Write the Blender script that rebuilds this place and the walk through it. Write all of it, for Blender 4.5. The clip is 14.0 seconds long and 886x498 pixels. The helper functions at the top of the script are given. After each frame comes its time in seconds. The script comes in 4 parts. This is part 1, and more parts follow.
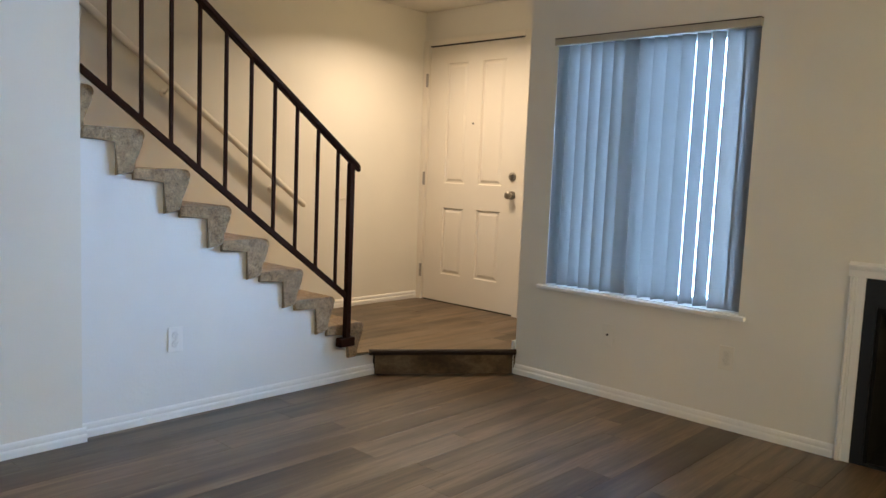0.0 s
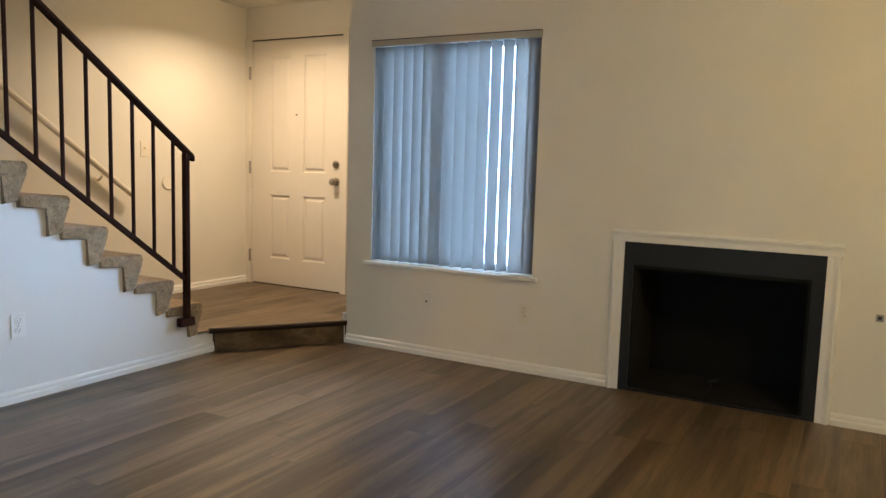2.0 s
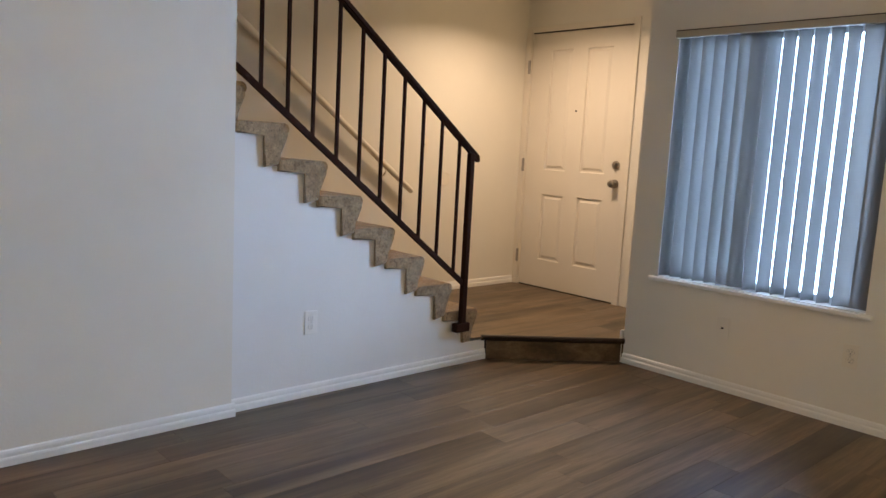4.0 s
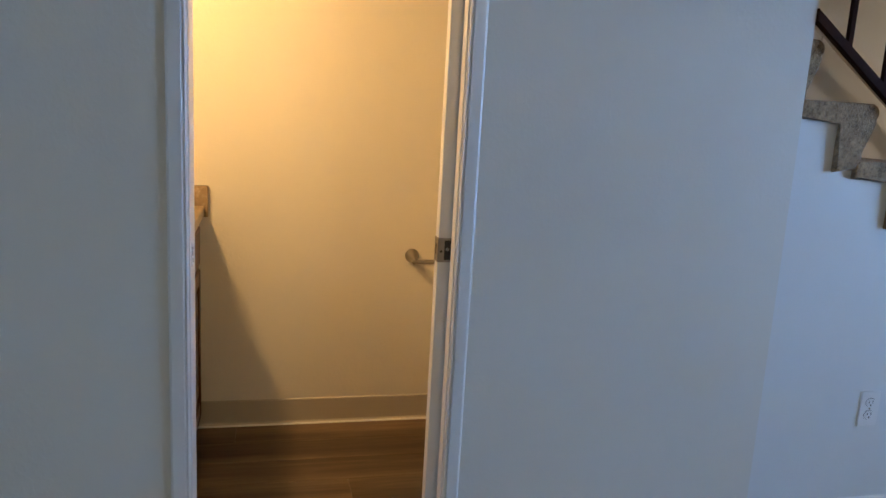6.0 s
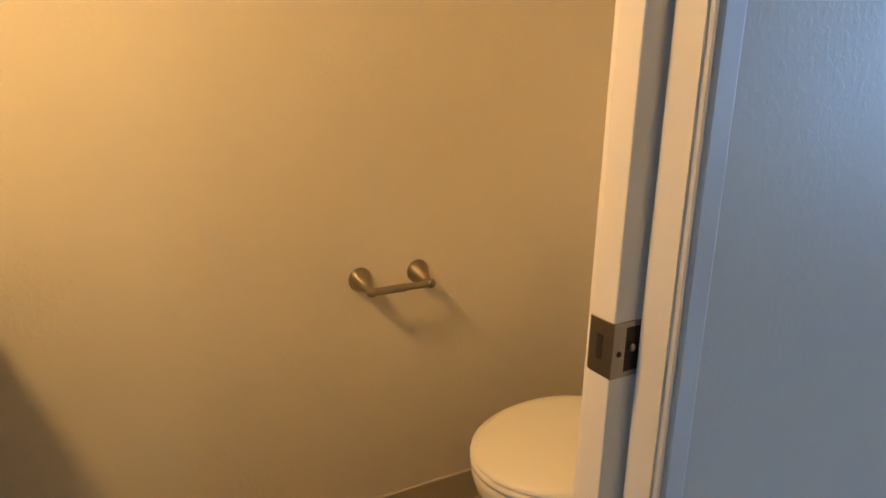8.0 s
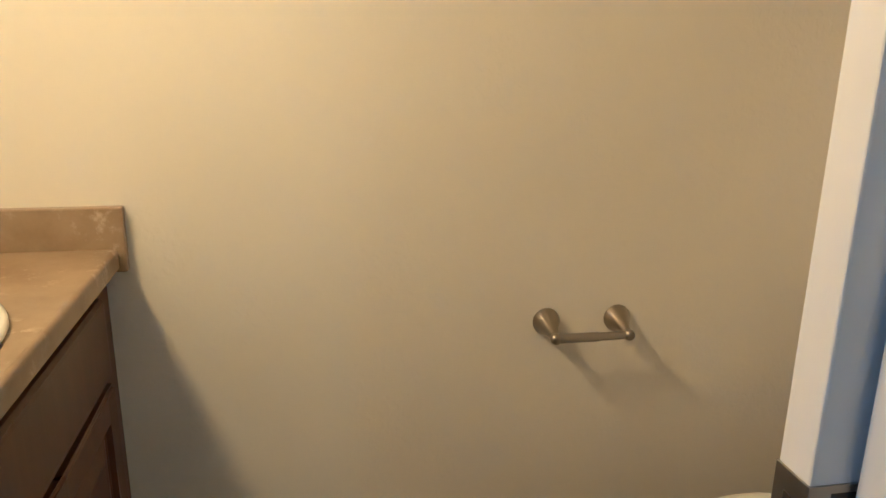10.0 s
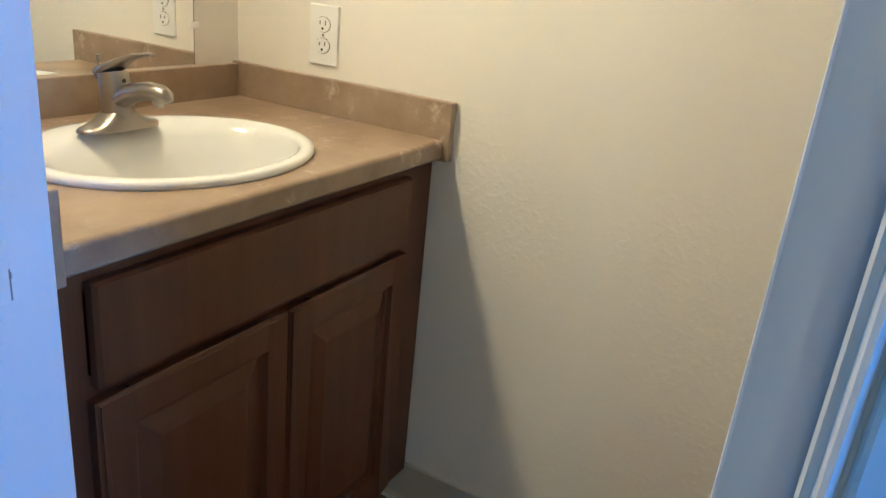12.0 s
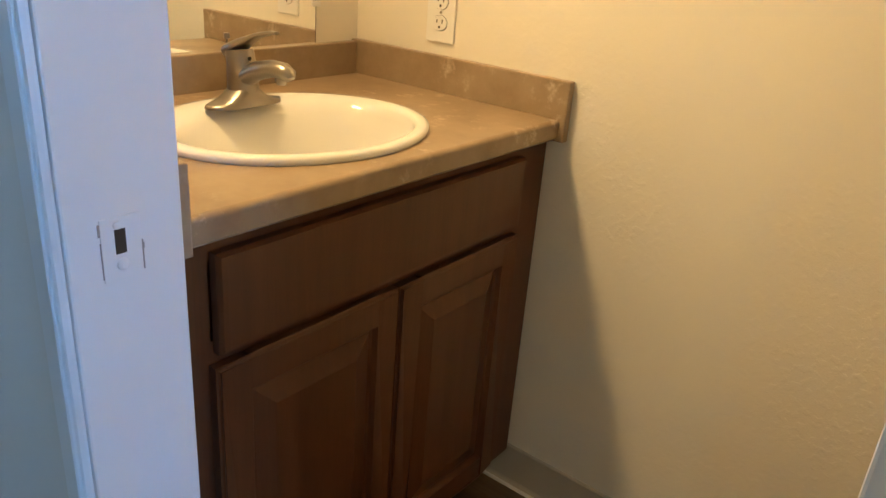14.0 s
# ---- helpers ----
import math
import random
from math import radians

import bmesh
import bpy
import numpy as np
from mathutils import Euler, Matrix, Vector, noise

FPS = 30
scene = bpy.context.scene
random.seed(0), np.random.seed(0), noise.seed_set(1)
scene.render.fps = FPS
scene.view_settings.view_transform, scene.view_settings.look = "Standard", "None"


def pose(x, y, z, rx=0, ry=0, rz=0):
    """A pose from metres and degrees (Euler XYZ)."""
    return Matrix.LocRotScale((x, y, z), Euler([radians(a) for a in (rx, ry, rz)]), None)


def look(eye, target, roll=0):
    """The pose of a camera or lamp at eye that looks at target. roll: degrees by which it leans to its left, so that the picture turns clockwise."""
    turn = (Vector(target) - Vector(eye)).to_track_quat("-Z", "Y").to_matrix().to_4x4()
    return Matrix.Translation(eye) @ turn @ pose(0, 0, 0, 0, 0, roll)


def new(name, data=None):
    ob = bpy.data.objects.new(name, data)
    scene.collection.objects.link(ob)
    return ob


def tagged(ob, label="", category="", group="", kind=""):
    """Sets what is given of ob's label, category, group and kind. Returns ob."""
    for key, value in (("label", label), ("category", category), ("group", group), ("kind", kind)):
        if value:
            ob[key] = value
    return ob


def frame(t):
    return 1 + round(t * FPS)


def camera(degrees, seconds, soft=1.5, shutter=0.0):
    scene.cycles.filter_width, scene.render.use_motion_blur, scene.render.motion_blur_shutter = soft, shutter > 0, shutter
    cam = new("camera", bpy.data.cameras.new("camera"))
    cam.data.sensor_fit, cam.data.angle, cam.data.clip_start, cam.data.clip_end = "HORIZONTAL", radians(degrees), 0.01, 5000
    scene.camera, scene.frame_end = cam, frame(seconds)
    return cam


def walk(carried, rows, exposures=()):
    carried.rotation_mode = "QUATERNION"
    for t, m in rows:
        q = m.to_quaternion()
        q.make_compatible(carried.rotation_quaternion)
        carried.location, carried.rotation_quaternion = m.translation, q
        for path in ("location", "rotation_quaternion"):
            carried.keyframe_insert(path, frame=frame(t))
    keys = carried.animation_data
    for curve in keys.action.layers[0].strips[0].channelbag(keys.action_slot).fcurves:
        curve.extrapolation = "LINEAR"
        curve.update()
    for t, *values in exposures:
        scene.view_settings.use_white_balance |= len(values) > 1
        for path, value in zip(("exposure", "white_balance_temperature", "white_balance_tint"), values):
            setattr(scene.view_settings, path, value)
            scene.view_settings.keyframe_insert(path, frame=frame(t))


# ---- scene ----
cam = camera(61.2, 14.0)
PATH = [
    (0, (3.083, -1.199, 1.159), (1.731, 0.26, 0.957), 2.4),
    (0.5, (3.164, -1.414, 1.158), (2.074, 0.247, 0.925), 2.4),
    (1, (3.252, -1.523, 1.159), (2.288, 0.213, 0.92), 2.1),
    (1.5, (3.318, -1.602, 1.15), (2.365, 0.142, 0.925), 1.8),
    (2, (3.339, -1.617, 1.153), (2.375, 0.122, 0.937), 1.7),
    (2.2, (3.336, -1.619, 1.151), (2.376, 0.122, 0.938), 1.8),
    (4.3, (2.865, -1.408, 1.230), (1.225, -0.302, 0.931), 3.0),
    (4.5, (2.825, -1.325, 1.208), (1.070, -0.419, 0.901), 3.1),
    (5, (2.561, -1.333, 1.222), (0.684, -0.737, 0.875), 3.5),
    (5.5, (2.17, -1.348, 1.212), (0.263, -0.87, 0.846), 3.7),
    (6, (1.8, -1.414, 1.223), (-0.109, -0.956, 0.843), 3.2),
    (6.5, (1.374, -1.426, 1.212), (-0.514, -0.892, 0.826), 3.2),
    (7, (0.983, -1.484, 1.208), (-0.859, -0.821, 0.797), 2.8),
    (7.3, (0.772, -1.519, 1.210), (-0.993, -0.700, 0.749), 2.9),
    (7.5, (0.642, -1.487, 1.186), (-1.078, -0.59, 0.7), 2.4),
    (7.7, (0.528, -1.512, 1.17), (-1.124, -0.523, 0.63), 1.8),
    (9.8, (0.415, -1.366, 1.181), (-1.409, -0.796, 0.589), -0.4),
    (10, (0.351, -1.311, 1.177), (-1.541, -0.969, 0.624), 0.8),
    (10.5, (0.247, -1.151, 1.173), (-1.681, -1.458, 0.736), 2.4),
    (11, (0.236, -1.006, 1.184), (-1.54, -1.833, 0.782), 3.3),
    (11.5, (0.305, -0.996, 1.183), (-1.41, -1.88, 0.657), 4.4),
    (12, (0.275, -0.966, 1.127), (-1.372, -1.857, 0.423), 5.8),
    (12.5, (0.247, -0.97, 1.093), (-1.318, -1.841, 0.202), 6.9),
    (13, (0.245, -0.972, 1.085), (-1.284, -1.821, 0.113), 7.0),
    (13.5, (0.252, -0.971, 1.093), (-1.274, -1.879, 0.173), 6.1),
    (14, (0.269, -0.977, 1.126), (-1.201, -2.086, 0.345), 4.6),
]
EXPOSURE = [
    (0, 0.42, 6500, 1),
    (1, 0.49, 7100, 1),
    (2.2, 0.50, 7000, 2),
    (4.3, 0.14, 7000, 8),
    (4.6, 0.10, 6700, 7),
    (5, 0.04, 5400, 0),
    (5.5, -0.16, 5350, 1),
    (7, -0.54, 6050, 3),
    (7.7, -0.56, 6000, 3),
    (9.8, -0.36, 4400, -2),
    (10.4, -0.56, 3700, 0),
    (11, -0.65, 3450, 2),
    (11.5, -0.64, 3400, -2),
    (12, -0.20, 3550, -4),
    (12.5, 0.26, 3900, -7),
    (13, 0.42, 4100, -7),
    (13.5, 0.40, 4400, -6),
    (14, -0.24, 4750, -5),
]
walk(cam, [(t, look(eye, target, roll)) for t, eye, target, roll in PATH], EXPOSURE)

# ---- world, sun, lamps ----
world = bpy.data.worlds.new("sky")
scene.world = world
world.use_nodes = True
sky = world.node_tree.nodes.new("ShaderNodeTexSky")
sky.sky_type, sky.sun_disc = "NISHITA", False
sky.sun_elevation, sky.sun_rotation = radians(48), radians(160)
world.node_tree.links.new(sky.outputs["Color"], world.node_tree.nodes["Background"].inputs["Color"])
world.node_tree.nodes["Background"].inputs["Strength"].default_value = 0.15

sun = new("sun", bpy.data.lights.new("sun", "SUN"))
sun.data.energy, sun.data.angle, sun.data.color = 3.5, radians(0.5), (1.0, 0.95, 0.88)
sun.matrix_world = look((0, -10, 11), (3, 3, 0))


def area(name, eye, target, w, h, watts, colour, spread=180):
    ob = new(name, bpy.data.lights.new(name, "AREA"))
    ob.data.shape, ob.data.size, ob.data.size_y = "RECTANGLE", w, h
    ob.data.energy, ob.data.color = watts, colour
    ob.data.spread = radians(spread)
    ob.matrix_world = look(eye, target)
    return ob


def bulb(name, place, watts, colour, radius):
    ob = new(name, bpy.data.lights.new(name, "POINT"))
    ob.data.energy, ob.data.color, ob.data.shadow_soft_size = watts, colour, radius
    ob.location = place
    return ob


# sky light in the window's opening, outside the glass
area("window_daylight", (1.180, 2.47, 1.224), (1.180, 0.0, 1.0), 1.04, 1.36, 44, (0.37, 0.58, 1.0), 110)
# sky light in the glass door behind the walk, an added slab blocks sun
area("patio_daylight", (2.0, -4.70, 1.05), (1.2, 0.0, 0.8), 1.60, 1.90, 7.5, (0.52, 0.71, 1.0))
area("entry_bulb", (-0.42, 2.30, 2.255), (-0.45, 2.38, 0.0), 0.22, 0.22, 16, (1.0, 0.73, 0.54), 155)
bulb("living_bulb", (4.3, 0.3, 2.24), 42, (1.0, 0.72, 0.39), 0.10)
area("vanity_bulb", (-0.29, -2.035, 1.92), (-0.40, -1.00, 0.95), 0.32, 0.12, 19, (1.0, 0.51, 0.155), 140)

# ---- materials ----
def mat(name, colour, rough=0.5, metal=0.0, spec=0.5):
    m = bpy.data.materials.new(name)
    m.use_nodes = True
    b = m.node_tree.nodes["Principled BSDF"]
    b.inputs["Base Color"].default_value = (*colour, 1)
    b.inputs["Roughness"].default_value = rough
    b.inputs["Metallic"].default_value = metal
    b.inputs["Specular IOR Level"].default_value = spec
    return m


def node(m, kind, **inputs):
    n = m.node_tree.nodes.new(kind)
    for key, value in inputs.items():
        n.inputs[key.replace("_", " ")].default_value = value
    return n


def wire(m, a, b):
    m.node_tree.links.new(a, b)


def coords(m, scale=(1, 1, 1)):
    c = node(m, "ShaderNodeTexCoord")
    s = node(m, "ShaderNodeMapping", Scale=scale)
    wire(m, c.outputs["Object"], s.inputs["Vector"])
    return s.outputs["Vector"]


def noisy(m, vector, scale, detail=4.0, rough=0.55):
    n = node(m, "ShaderNodeTexNoise", Scale=scale, Detail=detail, Roughness=rough)
    wire(m, vector, n.inputs["Vector"])
    return n.outputs["Fac"]


def ramp(m, fac, stops):
    r = node(m, "ShaderNodeValToRGB")
    e = r.color_ramp.elements
    while len(e) < len(stops):
        e.new(0.5)
    for k, (at, c) in zip(e, stops):
        k.position, k.color = at, (*c, 1)
    wire(m, fac, r.inputs["Fac"])
    return r.outputs["Color"]


def bsdf(m):
    return m.node_tree.nodes["Principled BSDF"]


def bump(m, height, strength, distance):
    b = node(m, "ShaderNodeBump", Strength=strength, Distance=distance)
    wire(m, height, b.inputs["Height"])
    old = bsdf(m).inputs["Normal"]
    if old.is_linked:
        wire(m, old.links[0].from_socket, b.inputs["Normal"])
    wire(m, b.outputs["Normal"], old)


def paint(name, colour, rough, texture, size, gloss=0.4):
    """Rolled wall paint over a sprayed texture, faintly uneven in tone."""
    m = mat(name, colour, rough, 0.0, gloss)
    v = coords(m)
    a, b = [c * 0.955 for c in colour], [min(1.0, c * 1.03) for c in colour]
    wire(m, ramp(m, noisy(m, v, 1.3, 5), [(0.3, a), (0.7, b)]), bsdf(m).inputs["Base Color"])
    fine = noisy(m, v, size, 3.0, 0.6)
    drops = ramp(m, noisy(m, v, size * 0.55, 2.0, 0.4), [(0.50, (0, 0, 0)), (0.62, (1, 1, 1))])
    bump(m, fine, texture * 0.6, 0.0015)
    if texture > 0.1:
        # trowelled splatter lies in loose patches
        patch = ramp(m, noisy(m, v, 3.4, 4.0), [(0.42, (0.12, 0.12, 0.12)), (0.62, (1, 1, 1))])
        both = node(m, "ShaderNodeMath")
        both.operation = "MULTIPLY"
        wire(m, drops, both.inputs[0])
        wire(m, patch, both.inputs[1])
        bump(m, both.outputs["Value"], texture * 0.7, 0.0010)
    rr = node(m, "ShaderNodeMapRange", To_Min=rough - 0.08, To_Max=rough + 0.1)
    wire(m, noisy(m, v, 9, 3), rr.inputs["Value"])
    wire(m, rr.outputs["Result"], bsdf(m).inputs["Roughness"])
    return m


WALL = paint("cream_wall_paint", (0.76, 0.73, 0.655), 0.42, 0.28, 130)
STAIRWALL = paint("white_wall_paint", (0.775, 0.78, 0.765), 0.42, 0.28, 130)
BATH = paint("bathroom_wall_paint", (0.82, 0.785, 0.70), 0.45, 0.45, 140)
CEIL = paint("ceiling_paint", (0.78, 0.76, 0.70), 0.8, 0.5, 160, 0.2)
TRIM = mat("white_trim_enamel", (0.80, 0.79, 0.76), 0.3)
DOORW = paint("cream_door_enamel", (0.76, 0.71, 0.62), 0.38, 0.08, 90, 0.45)
VINYL = paint("grey_vinyl_base", (0.50, 0.46, 0.39), 0.45, 0.05, 60)
ALMOND = mat("painted_almond_plastic", (0.76, 0.71, 0.61), 0.4)
WHITE = mat("white_plastic", (0.84, 0.835, 0.815), 0.32)
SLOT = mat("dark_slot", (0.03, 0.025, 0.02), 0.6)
CERAMIC = mat("white_ceramic", (0.75, 0.745, 0.725), 0.08, 0.0, 0.6)
BRONZE = mat("bronze_metal", (0.10, 0.075, 0.05), 0.38, 0.9)
IRON = mat("dark_brown_iron", (0.030, 0.0115, 0.007), 0.6, 0.0, 0.04)
MIRROR = mat("mirror_silver", (0.93, 0.94, 0.93), 0.01, 1.0)
BLACK = paint("black_firebox", (0.0026, 0.0024, 0.0024), 0.9, 0.4, 60)
SLATE = paint("dark_slate_surround", (0.008, 0.0076, 0.0076), 0.45, 0.2, 40, 0.35)
NOSE = mat("dark_brown_nosing", (0.020, 0.011, 0.009), 0.5, 0.0, 0.25)
STUCCO = paint("white_stucco", (0.75, 0.73, 0.70), 0.9, 0.5, 40)
DARKWOOD = mat("dark_painted_timber", (0.05, 0.045, 0.04), 0.7)
HEDGE = paint("hedge_green", (0.05, 0.09, 0.03), 0.9, 0.6, 30)
ASPHALT = paint("concrete_ground", (0.25, 0.24, 0.23), 0.9, 0.5, 50)
ALU = mat("white_aluminium", (0.70, 0.70, 0.70), 0.35, 0.2)


def brushed(name, colour, rough):
    m = mat(name, colour, rough, 1.0)
    bump(m, noisy(m, coords(m, (1, 1, 6)), 700, 2), 0.03, 0.0002)
    return m


NICKEL = brushed("brushed_nickel", (0.34, 0.31, 0.27), 0.30)
STEEL = brushed("dark_satin_nickel", (0.36, 0.34, 0.315), 0.40)
HEADRAIL = mat("beige_headrail", (0.40, 0.37, 0.31), 0.5)


def wood_floor():
    """Grey-brown vinyl planks with long grain; every plank has its own tone."""
    m = mat("grey_brown_plank", (0.1, 0.07, 0.05), 0.34, 0.0, 0.38)
    info = node(m, "ShaderNodeObjectInfo")
    c = node(m, "ShaderNodeTexCoord")
    off = node(m, "ShaderNodeVectorMath")
    off.operation = "MULTIPLY_ADD"
    wire(m, info.outputs["Random"], off.inputs[0])
    off.inputs[1].default_value = (31.0, 57.0, 11.0)
    wire(m, c.outputs["Object"], off.inputs[2])
    s = node(m, "ShaderNodeMapping", Scale=(1.0, 0.06, 1.0))
    wire(m, off.outputs["Vector"], s.inputs["Vector"])
    v = s.outputs["Vector"]
    bands = noisy(m, v, 8, 5, 0.6)
    grain = noisy(m, v, 95, 5, 0.7)
    cloud = noisy(m, off.outputs["Vector"], 3.0, 4)
    tone = ramp(m, bands, [(0.32, (0.041, 0.026, 0.0145)), (0.46, (0.090, 0.060, 0.0355)), (0.58, (0.166, 0.117, 0.072)), (0.70, (0.086, 0.058, 0.0345))])
    mix = node(m, "ShaderNodeMix")
    mix.data_type, mix.blend_type = "RGBA", "MULTIPLY"
    mix.inputs["Factor"].default_value = 0.75
    wire(m, tone, mix.inputs["A"])
    wire(m, ramp(m, grain, [(0.35, (0.68, 0.66, 0.64)), (0.6, (1.08, 1.07, 1.05))]), mix.inputs["B"])
    per = node(m, "ShaderNodeMapRange", To_Min=0.80, To_Max=1.18)
    wire(m, info.outputs["Random"], per.inputs["Value"])
    hsv = node(m, "ShaderNodeHueSaturation")
    wire(m, per.outputs["Result"], hsv.inputs["Value"])
    wire(m, mix.outputs["Result"], hsv.inputs["Color"])
    wire(m, hsv.outputs["Color"], bsdf(m).inputs["Base Color"])
    rr = node(m, "ShaderNodeMapRange", To_Min=0.27, To_Max=0.47)
    wire(m, cloud, rr.inputs["Value"])
    wire(m, rr.outputs["Result"], bsdf(m).inputs["Roughness"])
    bump(m, grain, 0.22, 0.0008)
    return m


FLOOR = wood_floor()


def cabinet_wood():
    m = mat("red_brown_cabinet_wood", (0.1, 0.04, 0.02), 0.33, 0.0, 0.40)
    v = coords(m, (9, 9, 0.7))
    a = noisy(m, v, 3.2, 6, 0.6)
    g = noisy(m, coords(m, (60, 60, 2.2)), 4, 4, 0.7)
    tone = ramp(m, a, [(0.3, (0.074, 0.0285, 0.0100)), (0.55, (0.096, 0.038, 0.0138)), (0.75, (0.118, 0.048, 0.0180))])
    mix = node(m, "ShaderNodeMix")
    mix.data_type, mix.blend_type = "RGBA", "MULTIPLY"
    mix.inputs["Factor"].default_value = 0.22
    wire(m, tone, mix.inputs["A"])
    wire(m, ramp(m, g, [(0.35, (0.6, 0.55, 0.5)), (0.6, (1.0, 1.0, 1.0))]), mix.inputs["B"])
    wire(m, mix.outputs["Result"], bsdf(m).inputs["Base Color"])
    bump(m, g, 0.06, 0.0004)
    return m


CABINET = cabinet_wood()


def laminate():
    """Mottled tan laminate with pale veined flecks."""
    m = mat("tan_marbled_laminate", (0.4, 0.3, 0.2), 0.30, 0.0, 0.5)
    v = coords(m)
    base = ramp(m, noisy(m, v, 9, 6, 0.6), [(0.3, (0.235, 0.169, 0.100)), (0.5, (0.305, 0.229, 0.142)), (0.7, (0.37, 0.286, 0.187))])
    fleck = ramp(m, noisy(m, v, 26, 8, 0.75), [(0.54, (0, 0, 0)), (0.66, (1, 1, 1))])
    mask = ramp(m, noisy(m, v, 7, 2), [(0.48, (0, 0, 0)), (0.62, (0.7, 0.7, 0.7))])
    f = node(m, "ShaderNodeMath")
    f.operation = "MULTIPLY"
    wire(m, fleck, f.inputs[0])
    wire(m, mask, f.inputs[1])
    mix = node(m, "ShaderNodeMix")
    mix.data_type = "RGBA"
    wire(m, f.outputs["Value"], mix.inputs["Factor"])
    wire(m, base, mix.inputs["A"])
    mix.inputs["B"].default_value = (0.62, 0.52, 0.40, 1)
    wire(m, mix.outputs["Result"], bsdf(m).inputs["Base Color"])
    bump(m, noisy(m, v, 240, 3), 0.06, 0.0005)
    return m


LAMINATE = laminate()


def carpet():
    m = mat("flecked_beige_carpet", (0.3, 0.27, 0.22), 0.95, 0.0, 0.1)
    v = coords(m)
    big = ramp(m, noisy(m, v, 22, 4), [(0.35, (0.275, 0.187, 0.105)), (0.65, (0.44, 0.315, 0.190))])
    tuft = noisy(m, v, 95, 4, 0.75)
    mix = node(m, "ShaderNodeMix")
    mix.data_type, mix.blend_type = "RGBA", "MULTIPLY"
    mix.inputs["Factor"].default_value = 0.68
    wire(m, big, mix.inputs["A"])
    wire(m, ramp(m, tuft, [(0.36, (0.30, 0.29, 0.28)), (0.5, (0.9, 0.9, 0.88)), (0.66, (1.35, 1.33, 1.28))]), mix.inputs["B"])
    wire(m, mix.outputs["Result"], bsdf(m).inputs["Base Color"])
    bump(m, tuft, 0.9, 0.006)
    bsdf(m).inputs["Sheen Weight"].default_value = 0.3
    return m


CARPET = carpet()


def vane_cloth():
    """Translucent vinyl vane: lit through from behind."""
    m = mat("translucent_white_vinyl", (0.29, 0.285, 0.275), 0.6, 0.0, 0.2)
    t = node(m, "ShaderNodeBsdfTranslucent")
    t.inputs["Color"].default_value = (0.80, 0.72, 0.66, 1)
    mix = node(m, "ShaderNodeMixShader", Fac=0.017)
    wire(m, bsdf(m).outputs["BSDF"], mix.inputs[1])
    wire(m, t.outputs["BSDF"], mix.inputs[2])
    wire(m, mix.outputs["Shader"], m.node_tree.nodes["Material Output"].inputs["Surface"])
    return m


VANE = vane_cloth()


def pane_glass():
    m = mat("window_glass", (0.95, 0.97, 0.97), 0.02)
    bsdf(m).inputs["Transmission Weight"].default_value = 1.0
    bsdf(m).inputs["IOR"].default_value = 1.05
    return m


GLASS = pane_glass()


def lamp_glass():
    m = mat("lit_opal_glass", (0.9, 0.85, 0.75), 0.4)
    bsdf(m).inputs["Emission Color"].default_value = (1.0, 0.75, 0.45, 1)
    bsdf(m).inputs["Emission Strength"].default_value = 2.5
    return m


OPAL = lamp_glass()

# ---- mesh helpers ----
def part(name, bm, material, parent=None, label=""):
    """Links a bmesh as one mesh object, under a thing or a part if given."""
    me = bpy.data.meshes.new(name)
    bmesh.ops.recalc_face_normals(bm, faces=bm.faces)
    bm.to_mesh(me)
    bm.free()
    me.materials.append(material)
    ob = new(name, me)
    if parent is not None:
        ob.parent = parent
    if label:
        tagged(ob, label)
    return ob


def smooth(ob, degrees=35):
    ob.data.shade_smooth()
    ob.data.set_sharp_from_angle(angle=radians(degrees))
    return ob


def thing(name, label, category, place=(0, 0, 0), group="", kind=""):
    ob = new(name)
    ob.empty_display_size = 0.05
    ob.location = place
    return tagged(ob, label, category, group, kind)


def box(bm, x0, x1, y0, y1, z0, z1, bevel=0.0, segments=2):
    m = Matrix.Translation(((x0 + x1) / 2, (y0 + y1) / 2, (z0 + z1) / 2)) @ Matrix.Diagonal((x1 - x0, y1 - y0, z1 - z0, 1))
    made = bmesh.ops.create_cube(bm, size=1.0, matrix=m)["verts"]
    if bevel:
        edges = list({e for v in made for e in v.link_edges})
        bmesh.ops.bevel(bm, geom=edges, offset=bevel, segments=segments, affect="EDGES", profile=0.5)
    return bm


def boxed(*args, **more):
    return box(bmesh.new(), *args, **more)


def prism(bm, points, axis, a, b):
    """A flat outline pushed along an axis from a to b. Points run over the two other axes in xyz order."""
    def at(p, s):
        return {"x": (s, p[0], p[1]), "y": (p[0], s, p[1]), "z": (p[0], p[1], s)}[axis]
    lo = [bm.verts.new(at(p, a)) for p in points]
    hi = [bm.verts.new(at(p, b)) for p in points]
    bm.faces.new(lo)
    bm.faces.new(hi[::-1])
    n = len(points)
    for k in range(n):
        bm.faces.new((lo[k], lo[(k + 1) % n], hi[(k + 1) % n], hi[k]))
    return bm


